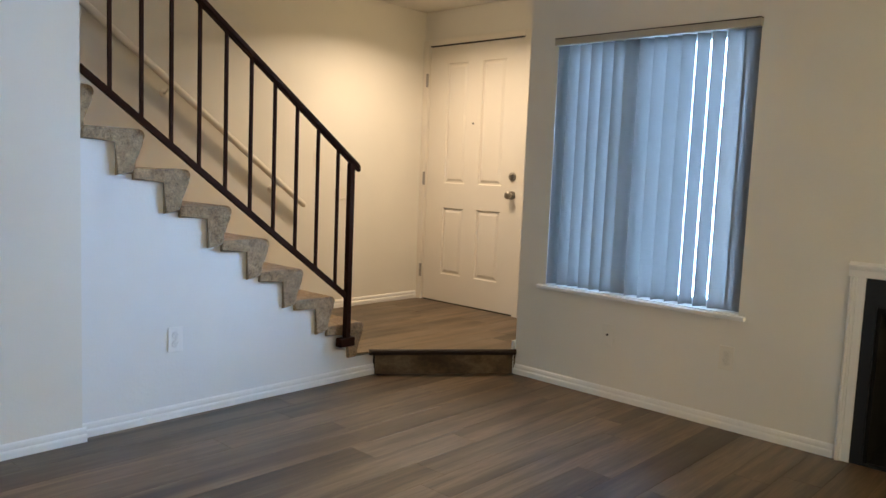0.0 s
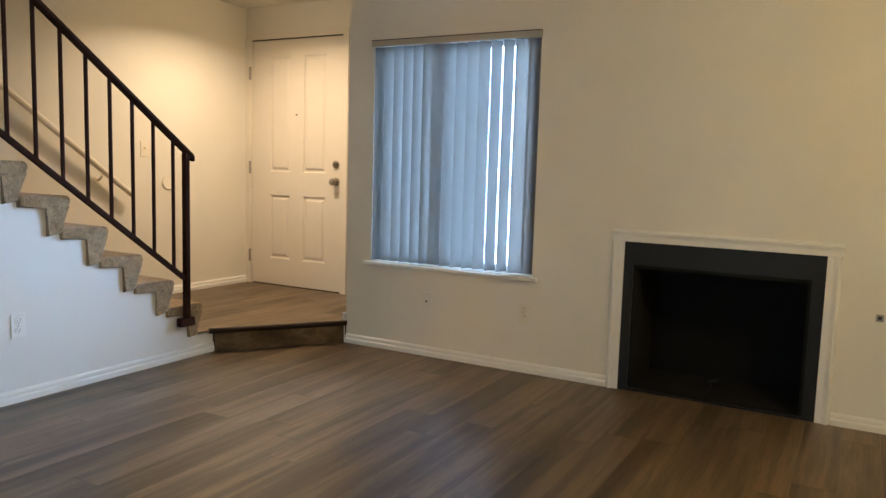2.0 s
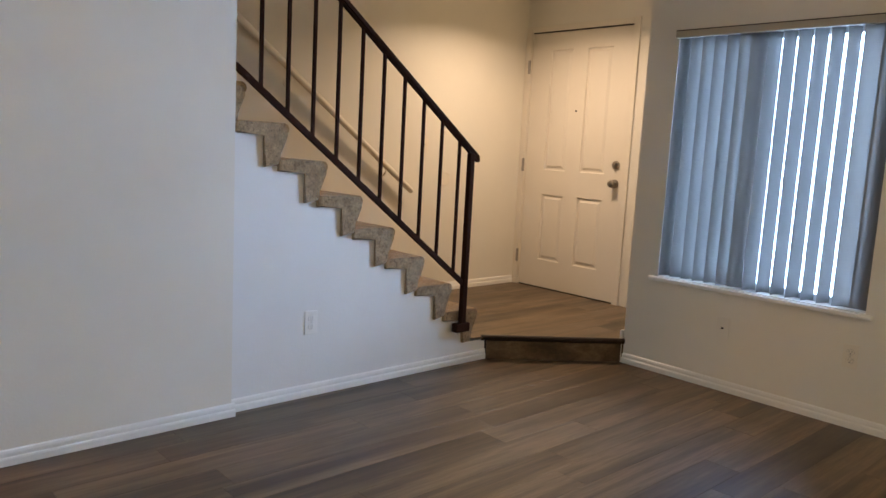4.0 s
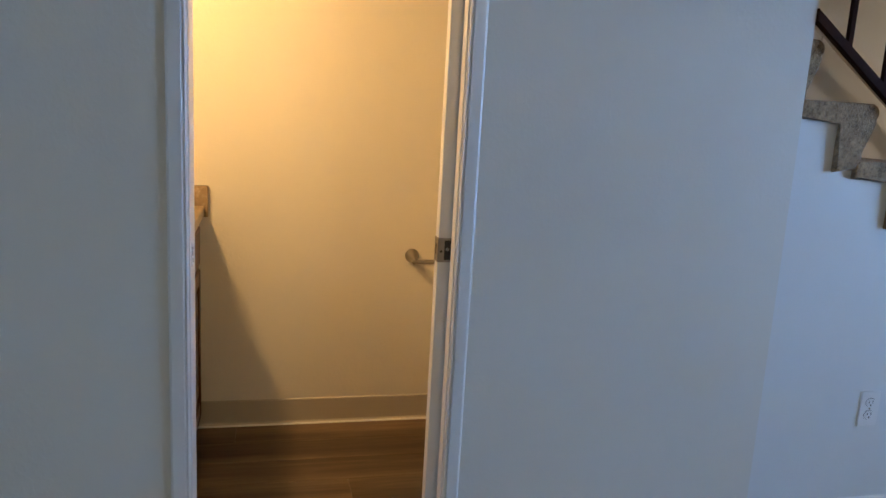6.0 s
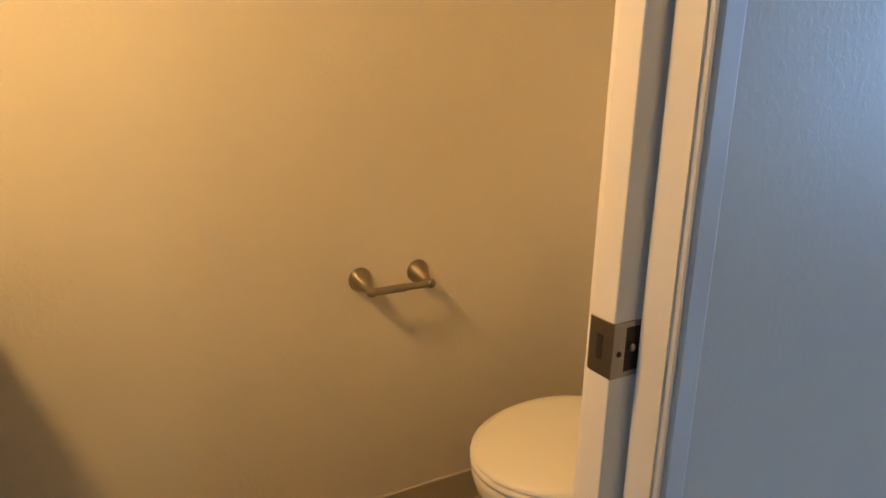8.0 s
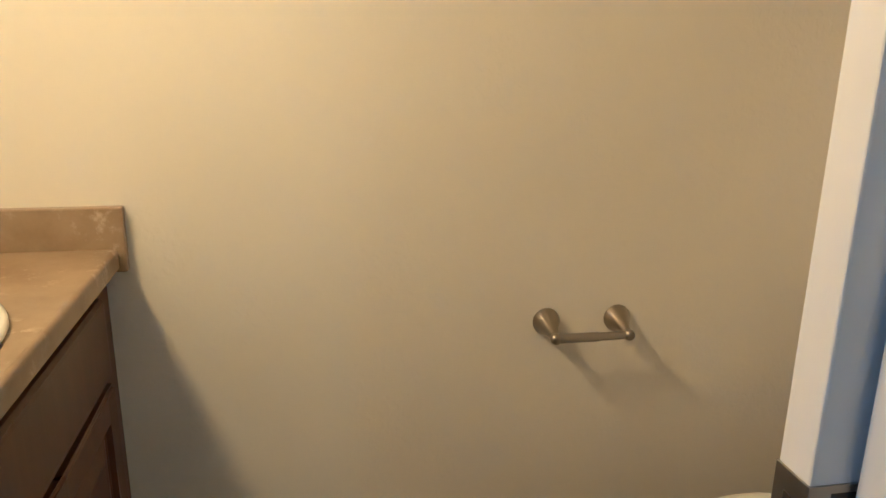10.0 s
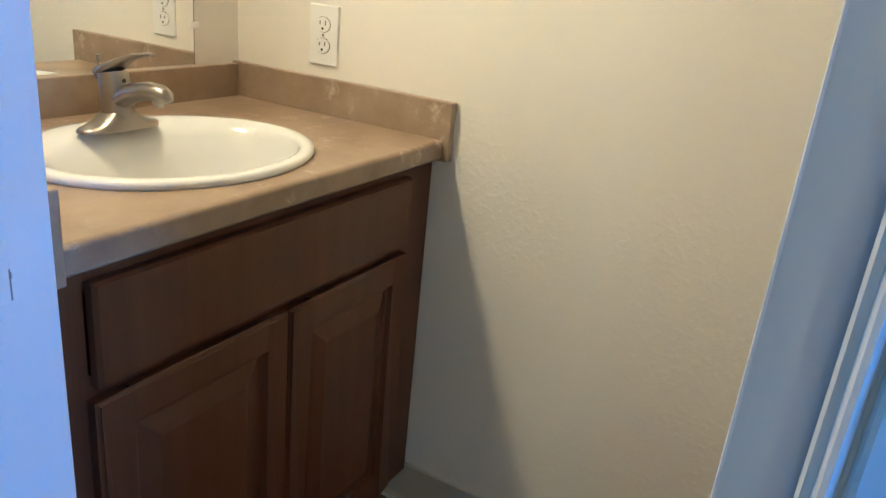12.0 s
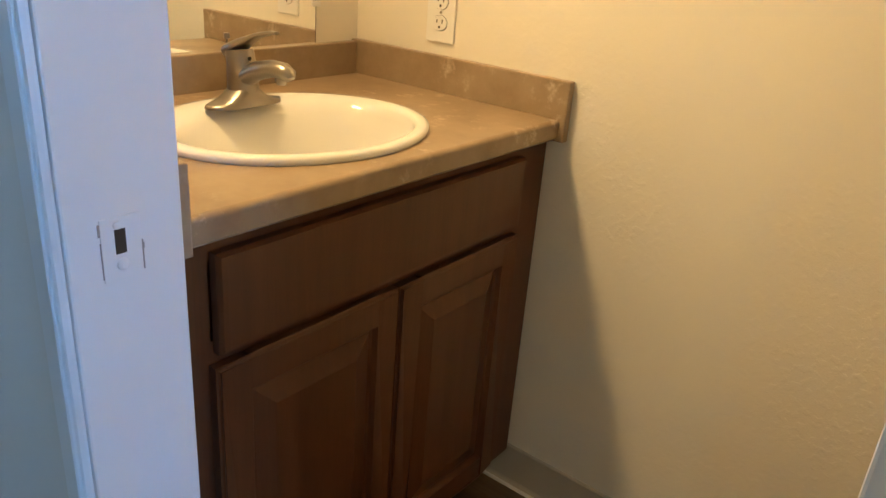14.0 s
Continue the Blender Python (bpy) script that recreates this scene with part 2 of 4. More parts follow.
def tube(bm, path, radii, sides=12, squash=1.0):
    """A round tube through the points, with a radius at each."""
    rings = []
    for k, p in enumerate(path):
        p = Vector(p)
        ahead = (Vector(path[min(k + 1, len(path) - 1)]) - Vector(path[max(k - 1, 0)])).normalized()
        side = ahead.cross((0, 0, 1))
        side = Vector((1, 0, 0)) if side.length < 1e-4 else side.normalized()
        up = side.cross(ahead)
        r = radii[k] if hasattr(radii, "__len__") else radii
        rings.append([bm.verts.new(p + r * (math.cos(a) * side + squash * math.sin(a) * up)) for a in [2 * math.pi * i / sides for i in range(sides)]])
    for r0, r1 in zip(rings, rings[1:]):
        for i in range(sides):
            bm.faces.new((r0[i], r0[(i + 1) % sides], r1[(i + 1) % sides], r1[i]))
    bm.faces.new(rings[0][::-1])
    bm.faces.new(rings[-1])
    return bm


def lathe(bm, profile, centre, axis="z", sides=32, sx=1.0, sy=1.0):
    """Rings of (radius, height) turned about an axis through centre; sx and sy stretch them to ovals."""
    c = Vector(centre)
    rings = []
    for r, h in profile:
        ring = []
        for i in range(sides):
            u, v = r * sx * math.cos(2 * math.pi * i / sides), r * sy * math.sin(2 * math.pi * i / sides)
            off = {"z": (u, v, h), "x": (h, u, v), "y": (u, h, v)}[axis]
            ring.append(bm.verts.new(c + Vector(off)))
        rings.append(ring)
    for r0, r1 in zip(rings, rings[1:]):
        for i in range(sides):
            bm.faces.new((r0[i], r0[(i + 1) % sides], r1[(i + 1) % sides], r1[i]))
    bm.faces.new(rings[0][::-1])
    bm.faces.new(rings[-1])
    return bm


def structure(name, bm, material, label, category):
    return tagged(part(name, bm, material), label, category, kind="structure")


# ---- the plan ----
CEILING, UPPER = 2.41, 4.80
BACK_X, BATH_X = -1.200, -0.925          # wall behind the stairs, far wall of the bathroom
WIN_Y, DOOR_Y = 2.289, 3.122             # window wall, entry wall
OPEN_L, OPEN_R = -1.588, -0.953          # bathroom doorway
STAIR_X = -0.045                         # face of the wall under the stairs
EAST, SOUTH = 5.20, -4.60
LAND = 0.135
WIN = (0.655, 1.752, 0.551, 1.897)
FIRE = (2.322, 3.168, 0.012, 0.677)

# wall between living room and bathroom, with the pocket for the sliding door
bm = bmesh.new()
box(bm, -0.115, 0, SOUTH, OPEN_L - 0.016, 0, CEILING)
box(bm, -0.115, 0, OPEN_L - 0.016, OPEN_R + 0.016, 2.05, CEILING)
box(bm, -0.115, -0.084, OPEN_R + 0.016, -0.10, 0, CEILING)
box(bm, -0.036, 0, OPEN_R + 0.016, -0.10, 0, CEILING)
box(bm, -0.115, 0, -0.10, 0, 0, CEILING)
structure("wall_west", bm, WALL, "cream painted textured wall beside the stairs", "wall")

# wall under the stairs
RUN, RISE, TIP_Y, TIP_Z, STEPS = 0.2097, 0.1620, 1.534, 0.317, 12
outline = [(0.0, 0.0), (1.626, 0.0), (1.626, 0.118), (1.49, 0.118)]
for k in range(STEPS):
    y, z = TIP_Y - RUN * k, TIP_Z + RISE * k
    if y - 0.09 < 0.02:
        outline += [(max(y - 0.085, 0.0), z - 0.19), (0.0, z - 0.19)] if y - 0.085 > 0 else [(0.0, z - 0.19)]
        break
    outline += [(y - 0.085, z - 0.19), (y - 0.085, z - 0.03)]
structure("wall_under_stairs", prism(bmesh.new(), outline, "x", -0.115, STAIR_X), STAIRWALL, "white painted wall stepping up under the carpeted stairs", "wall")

structure("wall_behind_stairs", boxed(BACK_X - 0.12, BACK_X, -2.4, DOOR_Y + 0.12, 0, UPPER), WALL, "warm cream wall along the stairs and entry", "wall")

# entry wall round the front door
bm = bmesh.new()
box(bm, BACK_X, -1.149, DOOR_Y, DOOR_Y + 0.12, 0, CEILING)
box(bm, -0.200, 0.585, DOOR_Y, DOOR_Y + 0.12, 0, CEILING)
box(bm, -1.149, -0.200, DOOR_Y, DOOR_Y + 0.12, 2.150, CEILING)
box(bm, -1.149, -0.200, DOOR_Y, DOOR_Y + 0.12, 0, 0.108)
structure("wall_entry", bm, WALL, "cream painted wall round the front door", "wall")
structure("wall_entry_return", boxed(0.465, 0.585, WIN_Y + 0.13, DOOR_Y, 0, CEILING), WALL, "short cream wall beside the entry landing", "wall")

# window and fireplace wall
x0, x1, z0, z1 = WIN
f0, f1, g0, g1 = FIRE
bm = bmesh.new()
box(bm, 0.465, x0, WIN_Y, WIN_Y + 0.13, 0, CEILING)
box(bm, x0, x1, WIN_Y, WIN_Y + 0.13, 0, z0)
box(bm, x0, x1, WIN_Y, WIN_Y + 0.13, z1, CEILING)
box(bm, x1, f0, WIN_Y, WIN_Y + 0.13, 0, CEILING)
box(bm, f0, f1, WIN_Y, WIN_Y + 0.13, g1, CEILING)
box(bm, f1, EAST + 0.12, WIN_Y, WIN_Y + 0.13, 0, CEILING)
structure("wall_north", bm, WALL, "cream textured wall with the window and fireplace", "wall")

structure("wall_east", boxed(EAST, EAST + 0.12, SOUTH, WIN_Y, 0, CEILING), WALL, "plain cream wall", "wall")
PATIO = (1.15, 2.95, 2.05)
bm = bmesh.new()
box(bm, BACK_X - 0.12, PATIO[0], SOUTH - 0.12, SOUTH, 0, CEILING)
box(bm, PATIO[1], EAST + 0.12, SOUTH - 0.12, SOUTH, 0, CEILING)
box(bm, PATIO[0], PATIO[1], SOUTH - 0.12, SOUTH, PATIO[2], CEILING)
structure("wall_south", bm, WALL, "cream wall round a glass sliding door", "wall")
# unseen overhang, added only to keep sunlight out of the patio door
structure("balcony", boxed(0.0, 4.2, SOUTH - 1.9, SOUTH - 0.125, CEILING - 0.1, CEILING + 0.1), STUCCO, "white slab added out of view to block the sun at the patio door", "balcony")

# bathroom walls
SOFFIT = [(-0.18, 1.37), (-1.48, 2.409)]
structure("wall_bath_far", prism(bmesh.new(), [(-2.30, 0), (-0.18, 0), SOFFIT[0], SOFFIT[1], (-2.30, 2.409)], "x", -1.04, BATH_X), BATH, "cream bathroom wall with heavy orange-peel texture", "wall")
structure("wall_bath_mirror", boxed(BATH_X, -0.115, -2.30, -2.156, 0, CEILING), BATH, "cream bathroom wall behind the mirror", "wall")
structure("wall_bath_toilet", boxed(BATH_X, -0.115, -0.18, -0.10, 0, 1.30), BATH, "cream bathroom wall behind the toilet", "wall")
bm = prism(bmesh.new(), [(-0.10, 1.306), SOFFIT[0], (-1.475, 2.405), (-1.475, 2.40), (-1.40, 2.41), (-0.10, 1.37)], "x", BATH_X, -0.116)
structure("ceiling_bath_slope", bm, CEIL, "sloping plaster ceiling under the stairs", "ceiling")
structure("wall_stairwell", boxed(-0.115, STAIR_X, -1.0, 1.2, CEILING + 0.19, UPPER), WALL, "upper wall of the stairwell", "wall")
bm = bmesh.new()
box(bm, BACK_X, STAIR_X, -1.12, -1.0, CEILING + 0.19, UPPER)
box(bm, BACK_X, STAIR_X, 1.2, 1.32, CEILING + 0.19, UPPER)
structure("wall_stairwell_ends", bm, WALL, "end walls of the stairwell", "wall")

# ceilings with the floor above
bm = bmesh.new()
box(bm, STAIR_X, EAST + 0.12, SOUTH - 0.12, WIN_Y + 0.13, CEILING, CEILING + 0.18)
box(bm, BACK_X - 0.12, STAIR_X, 1.2, DOOR_Y + 0.12, CEILING, CEILING + 0.18)
box(bm, STAIR_X, 0.585, WIN_Y + 0.13, DOOR_Y + 0.12, CEILING, CEILING + 0.18)
box(bm, BACK_X - 0.12, STAIR_X, SOUTH - 0.12, -1.0, CEILING, CEILING + 0.18)
structure("ceiling", bm, CEIL, "off-white textured ceiling", "ceiling")
structure("ceiling_upper", boxed(BACK_X - 0.12, 0.1, -1.2, 1.4, UPPER, UPPER + 0.1), CEIL, "ceiling over the stairwell", "ceiling")

# ---- floors: base slabs, planks laid on them last ----
SUB = mat("subfloor", (0.03, 0.025, 0.02), 0.8)
floor_base = structure("floor", boxed(BACK_X, EAST, SOUTH, WIN_Y, -0.12, -0.006), SUB, "dark grey-brown wood-look vinyl plank floor", "floor")
EDGE_A, EDGE_B = Vector((-0.030, 1.627)), Vector((0.465, 2.290))
landing_outline = [(BACK_X, 1.30), (-0.115, 1.30), (-0.115, 1.627), (EDGE_A.x, EDGE_A.y), (EDGE_B.x, EDGE_B.y), (0.465, DOOR_Y), (BACK_X, DOOR_Y)]
landing_base = structure("landing", prism(bmesh.new(), landing_outline, "z", 0.0, LAND - 0.006), SUB, "raised entry landing in wood-look planks, cut off diagonally", "landing")


def along_edge(s, out, z):
    """A point on the landing's slanting front edge: s metres along it, out from it."""
    d = (EDGE_B - EDGE_A).normalized()
    n = Vector((d.y, -d.x))
    p = EDGE_A + d * s + n * out
    return (p.x, p.y, z)


LEN = (EDGE_B - EDGE_A).length


def edge_bar(s0, s1, section):
    bm = bmesh.new()
    a = [bm.verts.new(along_edge(s0, o, z)) for o, z in section]
    b = [bm.verts.new(along_edge(s1, o, z)) for o, z in section]
    bm.faces.new(a)
    bm.faces.new(b[::-1])
    for k in range(len(section)):
        j = (k + 1) % len(section)
        bm.faces.new((a[k], a[j], b[j], b[k]))
    return bm


part("riser", edge_bar(0.0, LEN, [(0.0, 0.001), (0.008, 0.001), (0.008, LAND - 0.012), (0.0, LAND - 0.012)]), FLOOR, landing_base, "wood-look vinyl riser board")
part("nosing", edge_bar(-0.035, LEN + 0.0, [(-0.020, LAND + 0.0015), (0.014, LAND + 0.012), (0.024, LAND + 0.008), (0.028, LAND - 0.002), (0.026, LAND - 0.014), (0.018, LAND - 0.022), (0.009, LAND - 0.023), (0.009, LAND - 0.006), (-0.020, LAND - 0.004)]), NOSE, landing_base, "dark brown stair nosing strip")

# ---- baseboards ----
BASE_H = 0.060
PROFILE = [(0.0, 0.0), (0.014, 0.0), (0.0145, 0.024), (0.0125, 0.030), (0.0085, 0.033), (0.009, 0.046), (0.0065, 0.055), (0.0, BASE_H)]


def baseboard(label, a, b, out, z=0.0, profile=PROFILE, material=TRIM, capped=0.0):
    """A moulded board from a to b along a wall; out is the side that it faces."""
    a, b, o = Vector((*a, z)), Vector((*b, z)), Vector((*out, 0)).normalized()
    bm = bmesh.new()
    va = [bm.verts.new(a + o * p + Vector((0, 0, h))) for p, h in profile]
    vb = [bm.verts.new(b + o * p + Vector((0, 0, h))) for p, h in profile]
    bm.faces.new(va)
    bm.faces.new(vb[::-1])
    for k in range(len(profile)):
        j = (k + 1) % len(profile)
        bm.faces.new((va[k], va[j], vb[j], vb[k]))
    return tagged(part("baseboard", bm, material), label, "baseboard", kind="structure")


MOULD = "white moulded wooden baseboard"
baseboard(MOULD, (0, SOUTH), (0, OPEN_L - 0.0500), (1, 0))
baseboard(MOULD, (0, OPEN_R + 0.0500), (0, 0.014), (1, 0))
baseboard(MOULD, (STAIR_X, 0.0), (STAIR_X, 1.641), (1, 0))
baseboard(MOULD, (0.451, WIN_Y), (2.208, WIN_Y), (0, -1))
baseboard(MOULD, (3.292, WIN_Y), (EAST, WIN_Y), (0, -1))
baseboard(MOULD, (EAST, SOUTH), (EAST, WIN_Y), (-1, 0))
baseboard(MOULD, (0, SOUTH), (EAST, SOUTH), (0, 1))
baseboard(MOULD, (BACK_X, 1.60), (BACK_X, DOOR_Y - 0.016), (1, 0), LAND)
baseboard(MOULD, (0.465, WIN_Y - 0.004), (0.465, DOOR_Y), (-1, 0), LAND)
# post-like end of the landing's baseboard at the corner
structure("trim", boxed(0.447, 0.465, WIN_Y - 0.016, WIN_Y + 0.05, 0.0, LAND + BASE_H, bevel=0.002), TRIM, "white trim block at the landing corner", "trim")
FLAT = [(0.0, 0.0), (0.013, 0.0), (0.012, 0.004), (0.007, 0.007), (0.005, 0.012), (0.005, 0.094), (0.003, 0.097), (0.0, 0.098)]
COVE = "grey-beige flat vinyl cove base"
baseboard(COVE, (BATH_X, -1.724), (BATH_X, -0.18), (1, 0), profile=FLAT, material=VINYL)
baseboard(COVE, (BATH_X, -0.18), (-0.115, -0.18), (0, -1), profile=FLAT, material=VINYL)

# white caulk along the foot of the vinyl base
CAULK = [(0.013, 0.0), (0.0190, 0.0), (0.0180, 0.0040), (0.0150, 0.0062), (0.0122, 0.0050)]
baseboard("white caulk bead at the floor", (BATH_X, -1.722), (BATH_X, -0.195), (1, 0), profile=CAULK)

# ---- bathroom doorway: jambs, casing, pocket door ----
def doorway():
    frame_ = tagged(new("door_1"), "white-trimmed bathroom doorway with a pocket door slid open", "door", kind="structure")
    J = 0.016
    part("jamb", boxed(-0.117, -0.001, OPEN_L - J, OPEN_L, 0, 2.034, bevel=0.0025), TRIM, frame_)
    part("jamb", boxed(-0.036, 0.002, OPEN_R, OPEN_R + J, 0.006, 2.034), TRIM, frame_)
    part("jamb", boxed(-0.117, -0.084, OPEN_R, OPEN_R + J, 0.006, 2.034), TRIM, frame_)
    part("head", boxed(-0.117, 0.002, OPEN_L - J, OPEN_R + J, 2.034, 2.05), TRIM, frame_)

    def casing(y_in, way, x, out):
        sec = [(0.0, 0.0), (0.0005, 0.0022), (0.0022, 0.0068), (0.0045, 0.0085), (0.0070, 0.0070), (0.0080, 0.0048), (0.0095, 0.0048), (0.0110, 0.0085), (0.0130, 0.0100), (0.0400, 0.0090), (0.0440, 0.0070), (0.0462, 0.0040), (0.0465, 0.0)]
        bm = bmesh.new()
        prism(bm, [(x + out * d, y_in + way * s) for s, d in sec], "z", 0.0, 2.09)
        return bm
    part("casing", casing(OPEN_L - 0.003, -1, 0.0, 1), TRIM, frame_)
    part("casing", casing(OPEN_R + 0.003, 1, 0.0, 1), TRIM, frame_)
    part("casing", casing(OPEN_R + 0.003, 1, -0.115, -1), TRIM, frame_)
    part("head_casing", boxed(0.0, 0.016, OPEN_L - 0.003, OPEN_R + 0.003, 2.040, 2.09, bevel=0.003), TRIM, frame_)

    strike = part("strike_plate", boxed(-0.072, -0.033, OPEN_L - 0.001, OPEN_L + 0.0012, 0.806, 0.868, bevel=0.0006), TRIM, frame_, "paint-covered metal strike plate")
    part("latch_hole", boxed(-0.0565, -0.0460, OPEN_L + 0.0008, OPEN_L + 0.0018, 0.832, 0.856), SLOT, strike, "dark rectangular latch hole")
    part("strike_screw", lathe(bmesh.new(), [(0.0062, 0.0), (0.0056, 0.0030), (0.0030, 0.0046), (0.0012, 0.0046)], (-0.0515, OPEN_L + 0.001, 0.821), "y", 12), TRIM, strike)
    part("strike_screw", lathe(bmesh.new(), [(0.0042, 0.0), (0.0036, 0.002), (0.0012, 0.0026)], (-0.049, OPEN_L + 0.001, 0.860), "y", 12), TRIM, strike)
    for ya, yb, za, zb in ((-0.0335, -0.0320, 0.810, 0.846), (-0.0335, -0.0310, 0.852, 0.864), (-0.0735, -0.0722, 0.810, 0.840), (-0.0745, -0.0715, 0.831, 0.837)):
        part("chip", boxed(ya, yb, OPEN_L + 0.0004, OPEN_L + 0.0010, za, zb), STEEL, strike, "bare metal edge where the paint chipped")

    slab = part("pocket_door", boxed(-0.077, -0.042, -0.985, -0.32, 0.024, 2.028, bevel=0.002), TRIM, frame_, "white pocket door slid into the wall")
    # wrap-round latch: edge plate, face plate, finger recess, bolt
    y0, za, zb = -0.985, 0.822, 0.885
    part("edge_plate", boxed(-0.0775, -0.0415, y0 - 0.0015, y0 + 0.001, za, zb, bevel=0.0008), STEEL, slab, "satin nickel latch plate")
    bm = bmesh.new()
    box(bm, -0.0420, -0.0400, y0 - 0.0015, y0 + 0.016, za, zb)
    box(bm, -0.0420, -0.0400, y0 + 0.016, y0 + 0.052, za, za + 0.006)
    box(bm, -0.0420, -0.0400, y0 + 0.016, y0 + 0.052, zb - 0.006, zb)
    box(bm, -0.0420, -0.0400, y0 + 0.046, y0 + 0.052, za + 0.006, zb - 0.006)
    part("face_plate", bm, STEEL, slab, "satin nickel latch plate")
    part("finger_recess", boxed(-0.0418, -0.0408, y0 + 0.016, y0 + 0.046, za + 0.006, zb - 0.006), SLOT, slab, "dark finger recess")
    part("turn_knob", lathe(bmesh.new(), [(0.0045, 0.0), (0.0045, 0.004), (0.002, 0.006)], (-0.0408, y0 + 0.024, 0.856), "x", 12), NICKEL, slab)
    part("bolt_slot", boxed(-0.064, -0.056, y0 - 0.0022, y0 - 0.0012, 0.840, 0.868), SLOT, slab)
    part("screw", lathe(bmesh.new(), [(0.0035, 0.0), (0.003, 0.0012), (0.001, 0.0015)], (-0.0402, y0 + 0.008, 0.850), "x", 10), SLOT, slab)


doorway()

# ---- stairs ----
def staircase():
    stairs = thing("staircase", "carpeted staircase in flecked beige carpet wrapped over its open side", "staircase", (-0.58, 1.5, LAND))
    inv = Matrix.Translation(-stairs.location)
    for k in range(STEPS):
        y, z = TIP_Y - RUN * k, TIP_Z + RISE * k
        base = LAND if k == 0 else None
        pts = []
        # rounded nose
        for a in (80, 55, 30, 5, -20, -45, -65):
            pts.append((y - 0.026 + 0.026 * math.cos(radians(a)), z - 0.027 + 0.027 * math.sin(radians(a))))
        low = z - RISE
        pts += [(y - 0.042, low + 0.024), (y - 0.050, low + 0.004)]
        if k == 0:
            pts += [(y - 0.045, LAND + 0.001 - 0.012), (y - 0.105, LAND - 0.012)]
        else:
            pts += [(y - 0.052, low - 0.022), (y - 0.120, low - 0.034)]
        pts += [(y - 0.120, z - 0.054), (y - RUN - 0.05, z - 0.052), (y - RUN - 0.05, z + 0.001), (y - RUN + 0.0, z), (y - 0.06, z)]
        bm = bmesh.new()
        prism(bm, pts, "x", BACK_X + 0.001, -0.0260)
        edges = [e for e in bm.edges if all(abs(v.co.x + 0.0260) < 1e-5 for v in e.verts)]
        bmesh.ops.bevel(bm, geom=edges, offset=0.007, segments=3, affect="EDGES", profile=0.5)
        bmesh.ops.transform(bm, matrix=inv, verts=bm.verts)
        smooth(part("step", bm, CARPET, stairs), 50)


staircase()


def slant(bm, x, w, h, y0, z0, y1, z1, bevel=0.004):
    """A bar of width w and upright depth h, sloping from one end to the other."""
    prism(bm, [(y0, z0), (y1, z1), (y1, z1 + h), (y0, z0 + h)], "x", x - w / 2, x + w / 2)
    if bevel:
        bmesh.ops.bevel(bm, geom=bm.edges[:], offset=bevel, segments=2, affect="EDGES")
    return bm


def railing():
    rail = thing("stair_railing", "dark brown metal stair railing with thin square balusters", "railing", (-0.004, 1.39, LAND))
    inv = Matrix.Translation(-rail.location)
    X, SLOPE = -0.004, 0.752

    def top(y):
        return 1.170 + SLOPE * (1.434 - y)

    def low(y):
        return 0.473 + 0.749 * (1.385 - y)

    def add(name, bm, label=""):
        bmesh.ops.transform(bm, matrix=inv, verts=bm.verts)
        return part(name, bm, IRON, rail, label)
    add("handrail", slant(bmesh.new(), X, 0.040, 0.040, 1.446, top(1.446) - 0.020, 0.001, top(0.001) - 0.020, 0.008))
    add("bottom_rail", slant(bmesh.new(), X, 0.020, 0.036, 1.390, low(1.390) - 0.018, 0.001, low(0.001) - 0.018, 0.003))
    for k in range(10):
        y = 1.300 - 0.1315 * k
        add("baluster", boxed(X - 0.007, X + 0.007, y - 0.007, y + 0.007, low(y) - 0.005, top(y) - 0.012))
    add("post", boxed(X - 0.016, X + 0.016, 1.374, 1.406, 0.225, top(1.390) - 0.012, bevel=0.003))
    add("foot", boxed(X - 0.022, X + 0.022, 1.334, 1.434, 0.201, 0.250, bevel=0.004))


railing()


def wall_handrail():
    rail = thing("wall_handrail", "cream painted round wooden handrail on wall brackets", "handrail", (BACK_X, 1.2, 1.3))
    inv = Matrix.Translation(-rail.location)
    X, y0, z0, slope = BACK_X + 0.062, 1.932, 0.897, 0.738
    d = 2.15
    a, b = Vector((X, y0, z0)), Vector((X, y0 - d, z0 + slope * d))
    bm = tube(bmesh.new(), [a, a + (b - a) * 0.004, b], [0.017, 0.021, 0.021], 16)
    bmesh.ops.transform(bm, matrix=inv, verts=bm.verts)
    smooth(part("rail", bm, DOORW, rail))
    for t in (0.11, 0.46, 0.82):
        p = a + (b - a) * t
        bm = tube(bmesh.new(), [(BACK_X, p.y, p.z - 0.07), (BACK_X + 0.03, p.y, p.z - 0.07), (X, p.y, p.z - 0.045), (X, p.y, p.z - 0.012)], 0.007, 10)
        lathe(bm, [(0.026, 0.0), (0.024, 0.004), (0.010, 0.008)], (BACK_X, p.y, p.z - 0.07), "x", 16)
        bmesh.ops.transform(bm, matrix=inv, verts=bm.verts)
        smooth(part("bracket", bm, DOORW, rail, "small painted rail bracket"))


wall_handrail()

